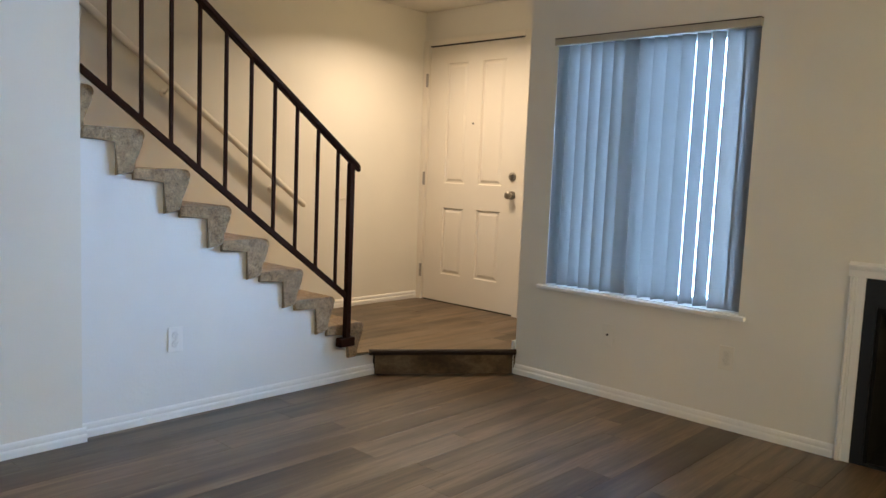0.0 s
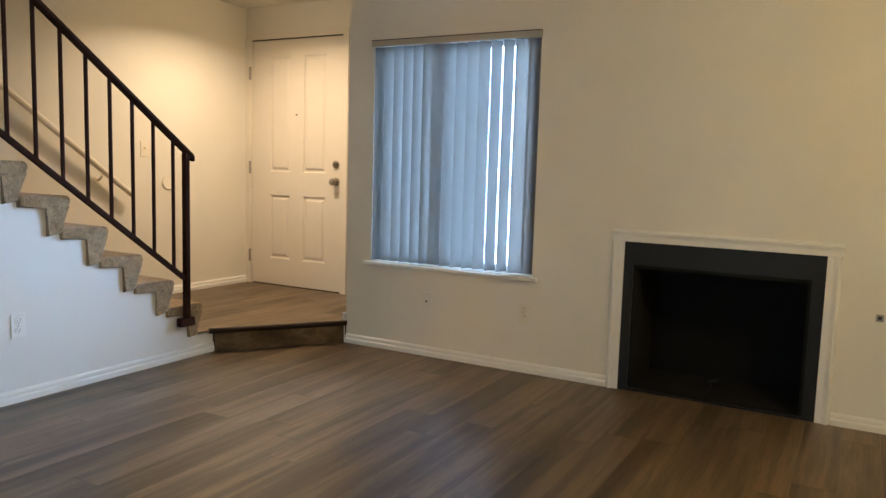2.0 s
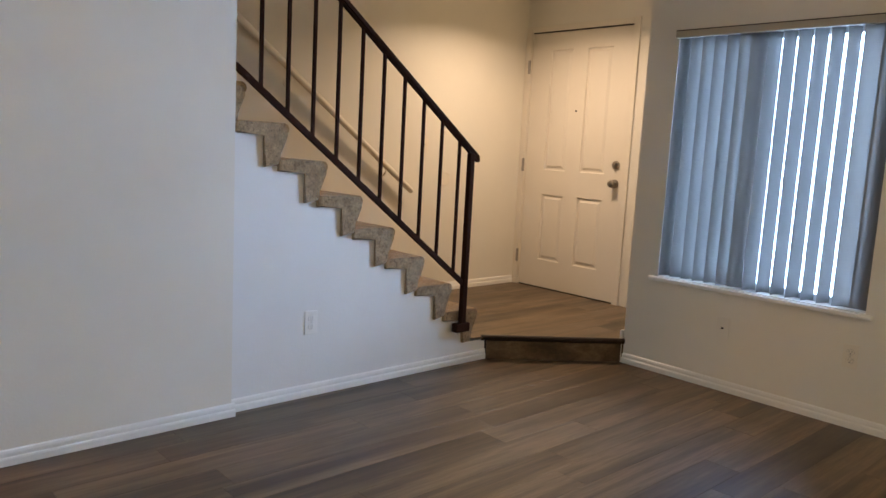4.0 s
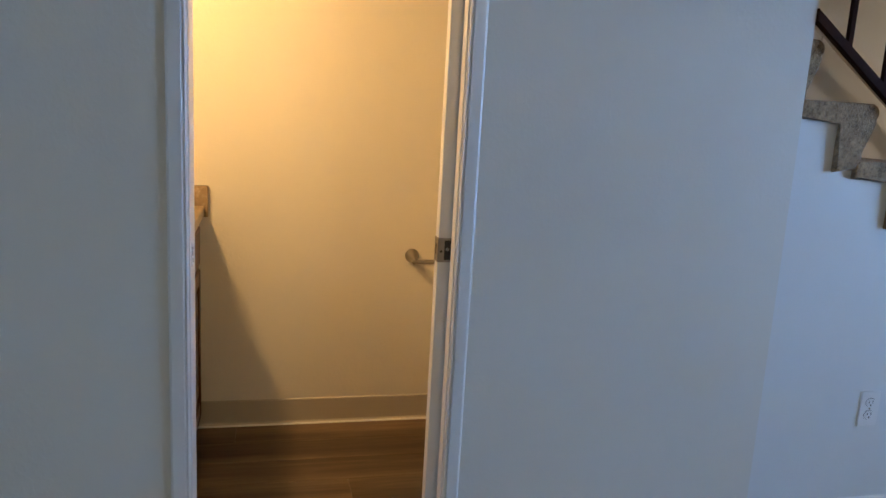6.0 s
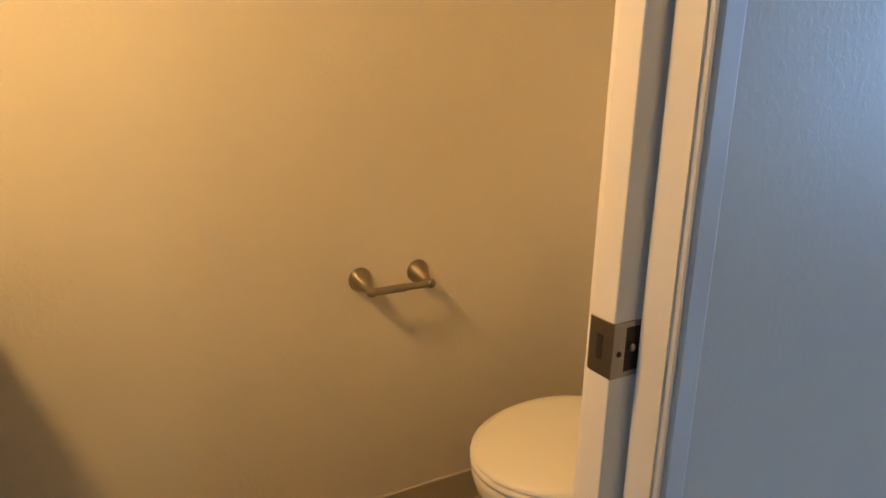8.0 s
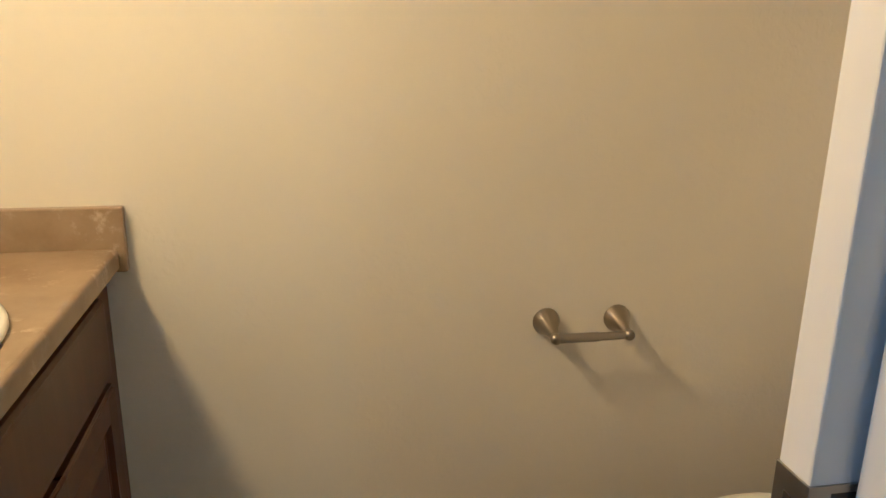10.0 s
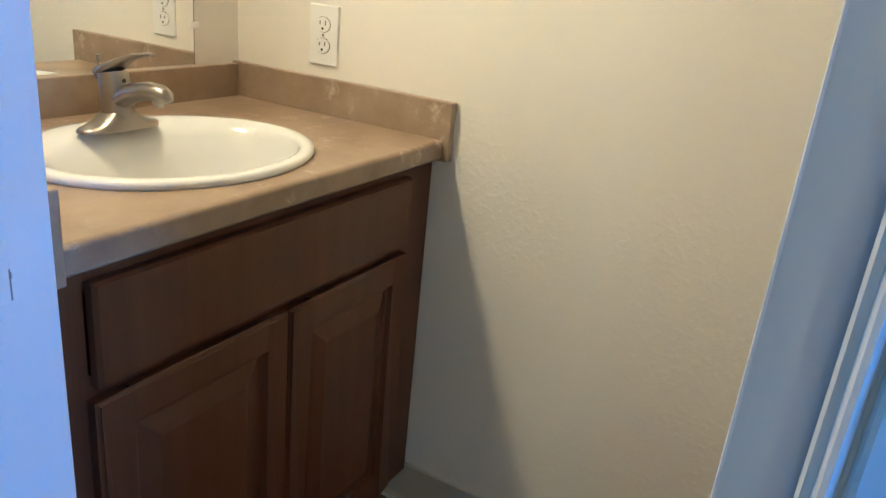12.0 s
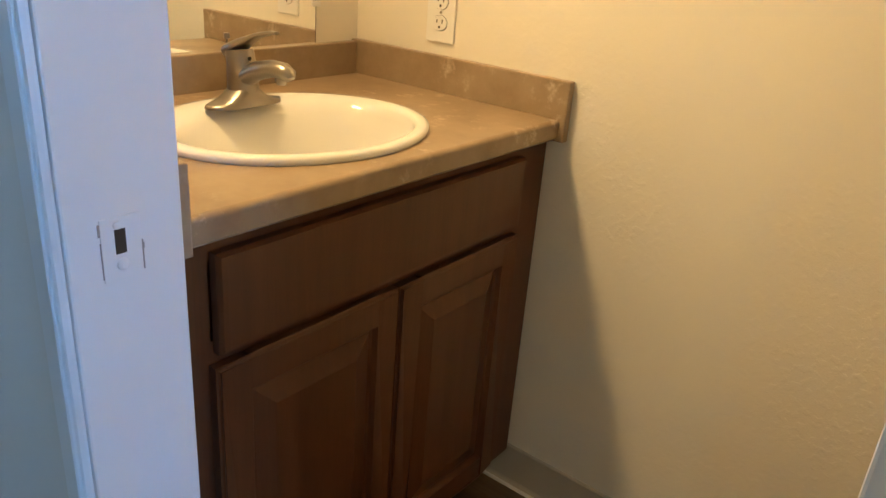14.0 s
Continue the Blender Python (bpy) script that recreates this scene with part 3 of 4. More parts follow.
# ---- front door ----
def front_door():
    d = tagged(new("door_2"), "cream six-panel front door, closed, with satin knob and deadbolt", "door", kind="structure")
    X0, X1, Z0, Z1, Y = -1.140, -0.210, LAND + 0.008, 2.138, DOOR_Y + 0.012
    panels = [(px0, px1, pz0, pz1) for px0, px1 in ((-0.955, -0.744), (-0.604, -0.378)) for pz0, pz1 in ((0.362, 0.888), (1.080, 2.004))]
    xs = sorted({X0, X1, *[v for p in panels for v in p[:2]]})
    zs = sorted({Z0, Z1, *[v for p in panels for v in p[2:]]})
    bm = bmesh.new()
    for a, b in zip(xs, xs[1:]):
        for c, e in zip(zs, zs[1:]):
            if not any(abs(p[0] - a) < 1e-6 and p[2] <= c + 1e-6 and e <= p[3] + 1e-6 for p in panels):
                box(bm, a, b, Y, Y + 0.042, c, e)
    bmesh.ops.remove_doubles(bm, verts=bm.verts, dist=1e-5)
    slab = part("leaf", bm, DOORW, d)
    for px0, px1, pz0, pz1 in panels:
        bm = bmesh.new()
        rings = [(0.0, 0.0), (0.006, 0.013), (0.018, 0.013), (0.036, 0.002)]
        loops = [[bm.verts.new((x, Y + dep, z)) for x, z in ((px0 + i, pz0 + i), (px1 - i, pz0 + i), (px1 - i, pz1 - i), (px0 + i, pz1 - i))] for i, dep in rings]
        for r0, r1 in zip(loops, loops[1:]):
            for k in range(4):
                bm.faces.new((r0[k], r0[(k + 1) % 4], r1[(k + 1) % 4], r1[k]))
        bm.faces.new(loops[-1])
        part("panel", bm, DOORW, slab)
    # near-black strip: the shade of the gap under the leaf, as colour
    part("gap_strip", boxed(X0 + 0.005, X1 - 0.005, Y - 0.004, Y + 0.04, LAND - 0.001, LAND + 0.0075), SLOT, d, "dark strip for the shade in the gap under the door")
    for x0, x1 in ((-1.199, -1.145), (-0.205, -0.152)):
        part("casing", boxed(x0, x1, DOOR_Y - 0.014, DOOR_Y - 0.0002, LAND - 0.004, 2.191, bevel=0.003), DOORW, d)
    part("head_casing", boxed(-1.144, -0.206, DOOR_Y - 0.013, DOOR_Y - 0.0002, 2.146, 2.190, bevel=0.003), DOORW, d)
    for x0, x1 in ((-1.149, -1.1425), (-0.2075, -0.200)):
        part("jamb", boxed(x0, x1, DOOR_Y, DOOR_Y + 0.12, LAND - 0.006, 2.145), DOORW, d)
    # head strip coloured near-black to stand for shade above the leaf
    part("jamb", boxed(-1.1425, -0.2075, DOOR_Y + 0.001, DOOR_Y + 0.12, 2.1405, 2.150), SLOT, d, "dark strip standing for the shade above the door")
    for z in (0.372, 1.110, 1.880):
        h = part("hinge", boxed(-1.164, -1.1455, DOOR_Y - 0.0165, DOOR_Y - 0.0141, z - 0.050, z + 0.050), STEEL, d, "satin metal hinge")
        smooth(part("knuckle", tube(bmesh.new(), [(-1.1440, DOOR_Y - 0.020, z - 0.052), (-1.1440, DOOR_Y - 0.020, z + 0.052)], 0.0085, 10), STEEL, h))
    k = part("knob", lathe(bmesh.new(), [(0.032, 0.0), (0.032, -0.006), (0.012, -0.010), (0.012, -0.030), (0.024, -0.036), (0.028, -0.050), (0.024, -0.062), (0.008, -0.066)], (-0.273, Y, 1.016), "y", 24), NICKEL, d, "satin nickel door knob")
    smooth(k, 60)
    smooth(part("deadbolt", lathe(bmesh.new(), [(0.031, 0.0), (0.030, -0.010), (0.024, -0.016), (0.006, -0.017)], (-0.275, Y, 1.153), "y", 24), NICKEL, d, "round deadbolt"), 60)
    part("thumb_turn", boxed(-0.281, -0.269, Y - 0.030, Y - 0.016, 1.139, 1.167, bevel=0.003), NICKEL, d)
    smooth(part("peephole", lathe(bmesh.new(), [(0.008, 0.0), (0.007, -0.003), (0.003, -0.004)], (-0.676, Y, 1.540), "y", 16), SLOT, d))


front_door()

# ---- window with vertical blinds ----
def window():
    w = tagged(new("window_1"), "white aluminium sliding window set in the wall", "window", kind="structure")
    yf = WIN_Y + 0.085
    part("window_frame", boxed(x0, x0 + 0.045, yf, yf + 0.040, z0, z1), ALU, w)
    part("window_frame", boxed(x1 - 0.075, x1, yf, yf + 0.040, z0, z1), ALU, w)
    part("window_frame", boxed(x0 + 0.045, x1 - 0.075, yf, yf + 0.040, z0, z0 + 0.040), ALU, w)
    part("window_frame", boxed(x0 + 0.045, x1 - 0.075, yf, yf + 0.040, z1 - 0.040, z1), ALU, w)
    part("meeting_stile", boxed(1.072, 1.134, yf - 0.002, yf + 0.038, z0 + 0.040, z1 - 0.040), ALU, w)
    for a, b in ((x0 + 0.045, 1.072), (1.134, x1 - 0.075)):
        g = part("pane", boxed(a, b, yf + 0.016, yf + 0.020, z0 + 0.040, z1 - 0.040), GLASS, w)
        g.visible_shadow = False
    sill = bmesh.new()
    box(sill, 0.611, 1.788, WIN_Y - 0.030, WIN_Y - 0.0005, z0 - 0.020, z0 + 0.001, bevel=0.004)
    box(sill, x0 + 0.0005, x1 - 0.0005, WIN_Y - 0.001, yf, z0 + 0.0008, z0 + 0.006)
    part("window_sill", sill, TRIM, w, "white painted wooden sill")


window()


def patio_door():
    d = tagged(new("door_3"), "white aluminium sliding glass door, closed", "door", kind="structure")
    a, b, top = PATIO
    y, mid = SOUTH - 0.06, (PATIO[0] + PATIO[1]) / 2
    part("door_frame", boxed(a, a + 0.05, y, y + 0.05, 0.0, top), ALU, d)
    part("door_frame", boxed(b - 0.05, b, y, y + 0.05, 0.0, top), ALU, d)
    part("door_frame", boxed(a + 0.05, b - 0.05, y, y + 0.05, top - 0.05, top), ALU, d)
    part("door_frame", boxed(a + 0.05, b - 0.05, y, y + 0.05, -0.004, 0.045), ALU, d)
    part("meeting_stile", boxed(mid - 0.03, mid + 0.03, y, y + 0.05, 0.045, top - 0.05), ALU, d)
    for p, q in ((a + 0.05, mid - 0.03), (mid + 0.03, b - 0.05)):
        g = part("pane", boxed(p, q, y + 0.022, y + 0.027, 0.045, top - 0.05), GLASS, d)
        g.visible_shadow = False


patio_door()


def blinds():
    b = thing("vertical_blinds", "translucent white vertical blinds, nearly closed, glowing with daylight", "blinds", (1.203, WIN_Y + 0.03, z1))
    inv = Matrix.Translation(-b.location)
    bm = boxed(x0 - 0.004, x1 + 0.006, WIN_Y - 0.034, WIN_Y - 0.001, z1 - 0.024, z1 + 0.012, bevel=0.002)
    bmesh.ops.transform(bm, matrix=inv, verts=bm.verts)
    part("headrail", bm, HEADRAIL, b, "beige metal headrail")
    bm = boxed(x0 - 0.004, x1 + 0.006, WIN_Y - 0.035, WIN_Y - 0.001, z1 + 0.0125, z1 + 0.0165)
    bmesh.ops.transform(bm, matrix=inv, verts=bm.verts)
    part("top_cap", bm, NOSE, b, "dark brown strip along the headrail's top")
    rnd = random.Random(4)
    # (middle of the vane, its turn); two face the room flat, the rest overlap
    hung = [(0.690 + 0.0685 * k, 54) for k in range(6)] + [(1.098, 12)] + [(1.174 + 0.0745 * k, 65.5 + 1.3 * k) for k in range(6)] + [(1.634, 20), (1.708, -12)]
    for x, angle in hung:
        turn = radians(angle + rnd.uniform(-2.5, 2.5))
        bm = bmesh.new()
        cols = []
        for i in range(7):
            s = -0.0445 + 0.089 * i / 6
            bow = 0.012 * (1 - (s / 0.0445) ** 2)
            px, py = s * math.cos(turn) - bow * math.sin(turn), s * math.sin(turn) + bow * math.cos(turn)
            cols.append([(x + px, WIN_Y + 0.028 + py, z) for z in (z0 + 0.010 + rnd.uniform(0, 0.003), z1 - 0.016)])
        vv = [[bm.verts.new(p) for p in c] for c in cols]
        for a, c in zip(vv, vv[1:]):
            bm.faces.new((a[0], c[0], c[1], a[1]))
        bmesh.ops.solidify(bm, geom=bm.faces[:], thickness=0.0008)
        bmesh.ops.transform(bm, matrix=inv, verts=bm.verts)
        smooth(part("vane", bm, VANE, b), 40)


blinds()

# ---- fireplace ----
def fireplace():
    f = tagged(new("fireplace"), "unlit black firebox with dark slate surround and white moulded mantel frame", "fireplace", kind="structure")
    Y = WIN_Y
    a, b, top = 2.209, 3.289, 0.860
    sec = [(0.0, 0.0), (0.012, 0.026), (0.020, 0.026), (0.024, 0.020), (0.030, 0.020), (0.033, 0.014), (0.062, 0.013), (0.064, 0.011), (0.064, 0.0)]

    def leg(x, way):
        bm = bmesh.new()
        prism(bm, [(x + way * s, Y - d) for s, d in sec], "z", 0.0, top - 0.064)
        return bm
    part("mantel_leg", leg(a, 1), TRIM, f, "white moulded mantel leg")
    part("mantel_leg", leg(b, -1), TRIM, f, "white moulded mantel leg")
    part("mantel_top", prism(bmesh.new(), [(Y - d, top - s) for s, d in sec], "x", a - 0.004, b + 0.004), TRIM, f, "white moulded mantel top")
    bm = bmesh.new()
    box(bm, a + 0.064, FIRE[0], Y - 0.008, Y - 0.0003, 0.0, top - 0.064)
    box(bm, FIRE[1], b - 0.064, Y - 0.008, Y - 0.0003, 0.0, top - 0.064)
    box(bm, FIRE[0], FIRE[1], Y - 0.008, Y - 0.0003, FIRE[3], top - 0.064)
    box(bm, FIRE[0], FIRE[1], Y - 0.006, Y + 0.02, 0.0, FIRE[2])
    part("surround", bm, SLATE, f, "dark slate-coloured surround")
    bm = bmesh.new()
    p0, p1, yb = FIRE[0], FIRE[1], Y + 0.48
    box(bm, p0, p1, Y + 0.02, yb, -0.02, FIRE[2])
    box(bm, p0 - 0.02, p0, Y + 0.13, yb, 0.0, FIRE[3])
    box(bm, p1, p1 + 0.02, Y + 0.13, yb, 0.0, FIRE[3])
    box(bm, p0 - 0.02, p1 + 0.02, yb, yb + 0.02, 0.0, FIRE[3])
    box(bm, p0 - 0.02, p1 + 0.02, Y + 0.13, yb + 0.02, FIRE[3], FIRE[3] + 0.02)
    part("firebox", bm, BLACK, f, "sooty black firebox")
    bm = bmesh.new()
    box(bm, p0, p0 + 0.016, Y, Y + 0.129, FIRE[2], FIRE[3])
    box(bm, p1 - 0.016, p1, Y, Y + 0.129, FIRE[2], FIRE[3])
    box(bm, p0 + 0.016, p1 - 0.016, Y, Y + 0.129, FIRE[3] - 0.02, FIRE[3])
    part("lining", bm, BLACK, f)
    smooth(part("gas_valve", tube(bmesh.new(), [(2.72, Y + 0.16, 0.014), (2.72, Y + 0.16, 0.075), (2.76, Y + 0.16, 0.085)], 0.012, 10), SLATE, f, "small dark gas pipe"))


fireplace()

# ---- outlets, switch, chime ----
def plate(name, label, category, place, normal, kind, plastic=WHITE):
    """A wall plate 70 by 114 mm, built facing +y and then turned to the wall's side."""
    turn = {"-y": 180, "+y": 0, "+x": -90}[normal]
    p = thing(name, label, category, place)
    p.rotation_euler = (0, 0, radians(turn))
    part("cover_plate", boxed(-0.035, 0.035, -0.0005, 0.0055, -0.057, 0.057, bevel=0.0022), plastic, p)
    if kind == "outlet":
        for z in (0.020, -0.020):
            bm = lathe(bmesh.new(), [(0.0172, 0.005), (0.0172, 0.0072), (0.0164, 0.0078)], (0, 0, z), "y", 24, 1.0, 0.84)
            r = part("receptacle", bm, plastic, p)
            part("ring", lathe(bmesh.new(), [(0.0180, 0.0050), (0.0180, 0.0058)], (0, 0, z), "y", 24, 1.0, 0.84), SLOT, r)
            for x, h in ((-0.0065, 0.0085), (0.0065, 0.0070)):
                part("slot", boxed(x - 0.0011, x + 0.0011, 0.0074, 0.0081, z + 0.0035 - h / 2, z + 0.0035 + h / 2), SLOT, r)
            part("slot", lathe(bmesh.new(), [(0.0026, 0.0074), (0.0026, 0.0081)], (0, 0, z - 0.0075), "y", 10), SLOT, r)
        part("screw", lathe(bmesh.new(), [(0.003, 0.005), (0.0025, 0.0066)], (0, 0, 0), "y", 10), NICKEL, p)
    elif kind == "switch":
        part("toggle", prism(bmesh.new(), [(0.005, -0.006), (0.018, 0.006), (0.016, 0.011), (0.005, 0.008)], "x", -0.005, 0.005), plastic, p)
    else:
        part("jack", lathe(bmesh.new(), [(0.006, 0.005), (0.006, 0.012), (0.003, 0.012)], (0, 0, 0), "y", 12), SLOT, p)
    return p


plate("power_outlet", "white duplex outlet on the wall under the stairs", "outlet", (STAIR_X, 0.424, 0.362), "+x", "outlet")
plate("power_outlet", "almond duplex outlet low under the window", "outlet", (1.712, WIN_Y, 0.342), "-y", "outlet", ALMOND)
plate("cable_jack", "cable jack plate painted over with cream wall paint", "wall plate", (1.073, WIN_Y, 0.340), "-y", "jack", WALL)
plate("power_outlet", "white duplex outlet above the vanity backsplash", "outlet", (BATH_X, -1.925, 0.979), "+x", "outlet")
plate("light_switch", "almond toggle light switch by the stairs", "light switch", (BACK_X, 2.085, 1.226), "+x", "switch", ALMOND)

chime = thing("door_chime", "round cream wall-mounted chime cover by the entry", "chime", (BACK_X, 2.294, 0.983))
smooth(part("cover", lathe(bmesh.new(), [(0.053, 0.0), (0.053, 0.005), (0.049, 0.0085), (0.045, 0.0085), (0.043, 0.0065), (0.02, 0.007)], (0, 0, 0), "x", 36), ALMOND, chime), 40)
key = thing("gas_key_valve", "small square metal gas valve plate beside the fireplace", "gas valve", (3.456, WIN_Y, 0.531))
part("plate", boxed(-0.016, 0.016, -0.005, 0.0, -0.016, 0.016, bevel=0.002), STEEL, key)
part("socket", boxed(-0.007, 0.007, -0.0056, -0.0046, -0.007, 0.007), SLOT, key)

# ---- bathroom: vanity ----
CT, CB, CF, CBK = 0.829, 0.793, -1.627, -2.136
CN = CF - 0.008                          # where the rolled front edge begins
CX0, CX1 = BATH_X + 0.019, -0.147


def vanity():
    v = thing("vanity_cabinet", "red-brown wooden vanity cabinet with two raised-panel doors", "cabinet", (-0.53, -1.92, 0.0))
    inv = Matrix.Translation(-v.location)

    def add(name, bm, parent, label="", m=CABINET):
        if parent is v:
            bmesh.ops.transform(bm, matrix=inv, verts=bm.verts)
        return part(name, bm, m, parent, label)
    F, L, R = -1.672, BATH_X + 0.006, -0.120
    bm = bmesh.new()
    box(bm, L, L + 0.016, -2.145, F, 0.085, CB - 0.001)
    box(bm, R - 0.016, R, -2.145, F, 0.085, CB - 0.001)
    box(bm, L + 0.016, R - 0.016, -2.145, F, 0.085, 0.103)
    box(bm, L + 0.016, R - 0.016, -2.154, -2.145, 0.085, CB - 0.001)
    add("body", bm, v)
    bm = bmesh.new()
    box(bm, L, -0.818, F, F + 0.018, 0.085, CB - 0.001)
    box(bm, -0.185, R, F, F + 0.018, 0.085, CB - 0.001)
    box(bm, -0.818, -0.185, F, F + 0.018, 0.085, 0.125)
    box(bm, -0.818, -0.185, F, F + 0.018, 0.605, 0.655)
    box(bm, -0.818, -0.185, F, F + 0.018, 0.760, CB - 0.001)
    add("face_frame", bm, v)
    # toe kick near-black in place of wood; the recess's shade is in the colour
    add("toe_kick", boxed(L, R, -1.734, -1.716, 0.0, 0.085), v, "recessed toe kick with its shade put into the dark colour", SLOT)

    def drawer():
        bm = bmesh.new()
        a, b, c, e, y = -0.828, -0.188, 0.640, 0.772, F + 0.0185
        rings = [(0.0, 0.0), (0.0, 0.012), (0.004, 0.018), (0.011, 0.0185)]
        loops = [[bm.verts.new((x, y + d, z)) for x, z in ((a + i, c + i), (b - i, c + i), (b - i, e - i), (a + i, e - i))] for i, d in rings]
        for r0, r1 in zip(loops, loops[1:]):
            for k in range(4):
                bm.faces.new((r0[k], r0[(k + 1) % 4], r1[(k + 1) % 4], r1[k]))
        bm.faces.new(loops[-1])
        bm.faces.new(loops[0][::-1])
        return bm
    add("drawer_front", drawer(), v, "plain false drawer front")

    def door(a, b):
        c, e, y = 0.104, 0.625, F + 0.0185
        w = 0.047
        stile = bmesh.new()
        for q in ((a, a + w, c, e), (b - w, b, c, e), (a + w, b - w, c, c + w), (a + w, b - w, e - w, e)):
            box(stile, q[0], q[1], y, y + 0.0185, q[2], q[3])
        bmesh.ops.remove_doubles(stile, verts=stile.verts, dist=1e-5)
        outer = [ed for ed in stile.edges if all(abs(vv.co.y - y - 0.0185) < 1e-5 for vv in ed.verts) and (all(abs(vv.co.x - a) < 1e-5 for vv in ed.verts) or all(abs(vv.co.x - b) < 1e-5 for vv in ed.verts) or all(abs(vv.co.z - c) < 1e-5 for vv in ed.verts) or all(abs(vv.co.z - e) < 1e-5 for vv in ed.verts))]
        bmesh.ops.bevel(stile, geom=outer, offset=0.005, segments=3, affect="EDGES")
        dr = add("cabinet_door", stile, v)
        pan = bmesh.new()
        rings = [(0.0, 0.0185), (0.004, 0.010), (0.010, 0.0085), (0.042, 0.0165), (0.045, 0.0165)]
        loops = [[pan.verts.new((x, y + d, z)) for x, z in ((a + w + i, c + w + i), (b - w - i, c + w + i), (b - w - i, e - w - i), (a + w + i, e - w - i))] for i, d in rings]
        for r0, r1 in zip(loops, loops[1:]):
            for k in range(4):
                pan.faces.new((r0[k], r0[(k + 1) % 4], r1[(k + 1) % 4], r1[k]))
        pan.faces.new(loops[-1])
        bmesh.ops.transform(pan, matrix=inv, verts=pan.verts)
        part("raised_panel", pan, CABINET, dr)
    door(-0.832, -0.5090)
    door(-0.5065, -0.180)


vanity()

SX, SY, SA, SB = -0.491, -1.857, 0.228, 0.192


def countertop():
    c = thing("countertop", "tan marbled laminate countertop with backsplashes round three sides", "countertop", (SX, SY, CB))
    inv = Matrix.Translation(-c.location)
    # top surface as a ring round the basin's cutout, then down the front
    bm = bmesh.new()
    n = 64
    inner, outer = [], []
    for i in range(n):
        a = 2 * math.pi * i / n
        u, v = math.cos(a), math.sin(a)
        inner.append((SX + SA * 0.95 * u, SY + SB * 0.95 * v))
        k = min(((CX1 - SX) / u if u > 0 else (CX0 - SX) / u) if abs(u) > 1e-6 else 9, ((CN - SY) / v if v > 0 else (CBK - SY) / v) if abs(v) > 1e-6 else 9)
        outer.append([SX + k * u, SY + k * v])
    for cx in (CX0, CX1):
        for cy in (CN, CBK):
            j = min(range(n), key=lambda i: (outer[i][0] - cx) ** 2 + (outer[i][1] - cy) ** 2)
            outer[j] = [cx, cy]
    for zz, flip in ((CT, False), (CB, True)):
        vi = [bm.verts.new((*p, zz)) for p in inner]
        vo = [bm.verts.new((*p, zz)) for p in outer]
        for i in range(n):
            j = (i + 1) % n
            bm.faces.new((vi[i], vo[i], vo[j], vi[j]))
        if flip:
            low_i, low_o = vi, vo
        else:
            top_i, top_o = vi, vo
    for i in range(n):
        j = (i + 1) % n
        bm.faces.new((top_o[i], low_o[i], low_o[j], top_o[j]))
        bm.faces.new((top_i[j], low_i[j], low_i[i], top_i[i]))
    bmesh.ops.transform(bm, matrix=inv, verts=bm.verts)
    part("top", bm, LAMINATE, c)
    r = CF - CN
    roll = [(CN + 0.0003, CT)] + [(CN + r * math.sin(radians(a)), CT - r + r * math.cos(radians(a))) for a in range(15, 91, 15)]
    bm = prism(bmesh.new(), roll + [(CF, CB + 0.004), (CF - 0.004, CB), (CN + 0.0003, CB)], "x", CX0, CX1)
    bmesh.ops.transform(bm, matrix=inv, verts=bm.verts)
    smooth(part("rolled_edge", bm, LAMINATE, c), 40)
    for q in ((BATH_X + 0.0005, CX0 - 0.0004, -2.155, -1.615, CB - 0.004, 0.899), (CX1 + 0.0004, -0.1155, -2.155, -1.618, CB - 0.004, 0.893), (CX0, CX1, -2.155, CBK - 0.0004, CB, 0.896)):
        bm = boxed(*q, bevel=0.0025)
        bmesh.ops.transform(bm, matrix=inv, verts=bm.verts)
        part("backsplash", bm, LAMINATE, c)


countertop()


def basin():
    s = thing("sink_basin", "white oval drop-in ceramic basin", "sink", (SX, SY, CT))
    prof = [(0.95, -0.004), (1.0, 0.0), (1.010, 0.004), (1.004, 0.009), (0.975, 0.0118), (0.93, 0.0122), (0.895, 0.010), (0.868, 0.003), (0.845, -0.010), (0.80, -0.042), (0.72, -0.078), (0.58, -0.115), (0.38, -0.138), (0.16, -0.146), (0.08, -0.147)]
    bm = bmesh.new()
    rings = []
    sides = 72
    for r, h in prof:
        inside = max(0.0, min(1.0, (0.91 - r) / 0.08))
        ring = []
        for i in range(sides):
            a = 2 * math.pi * i / sides
            u, v = SA * r * math.cos(a), SB * r * math.sin(a)
            # the bowl sits forward, leaving a deck for the faucet
            v = v * (1 - 0.16 * inside) + 0.030 * inside
            ring.append(bm.verts.new((u, v, h)))
        rings.append(ring)
    for r0, r1 in zip(rings, rings[1:]):
        for i in range(sides):
            bm.faces.new((r0[i], r0[(i + 1) % sides], r1[(i + 1) % sides], r1[i]))
    bm.faces.new(rings[-1])
    smooth(part("bowl", bm, CERAMIC, s), 70)
    smooth(part("drain", lathe(bmesh.new(), [(0.022, -0.1468), (0.021, -0.1440), (0.012, -0.1435)], (0, 0.03, 0), "z", 24), NICKEL, s, "metal drain ring"))


basin()


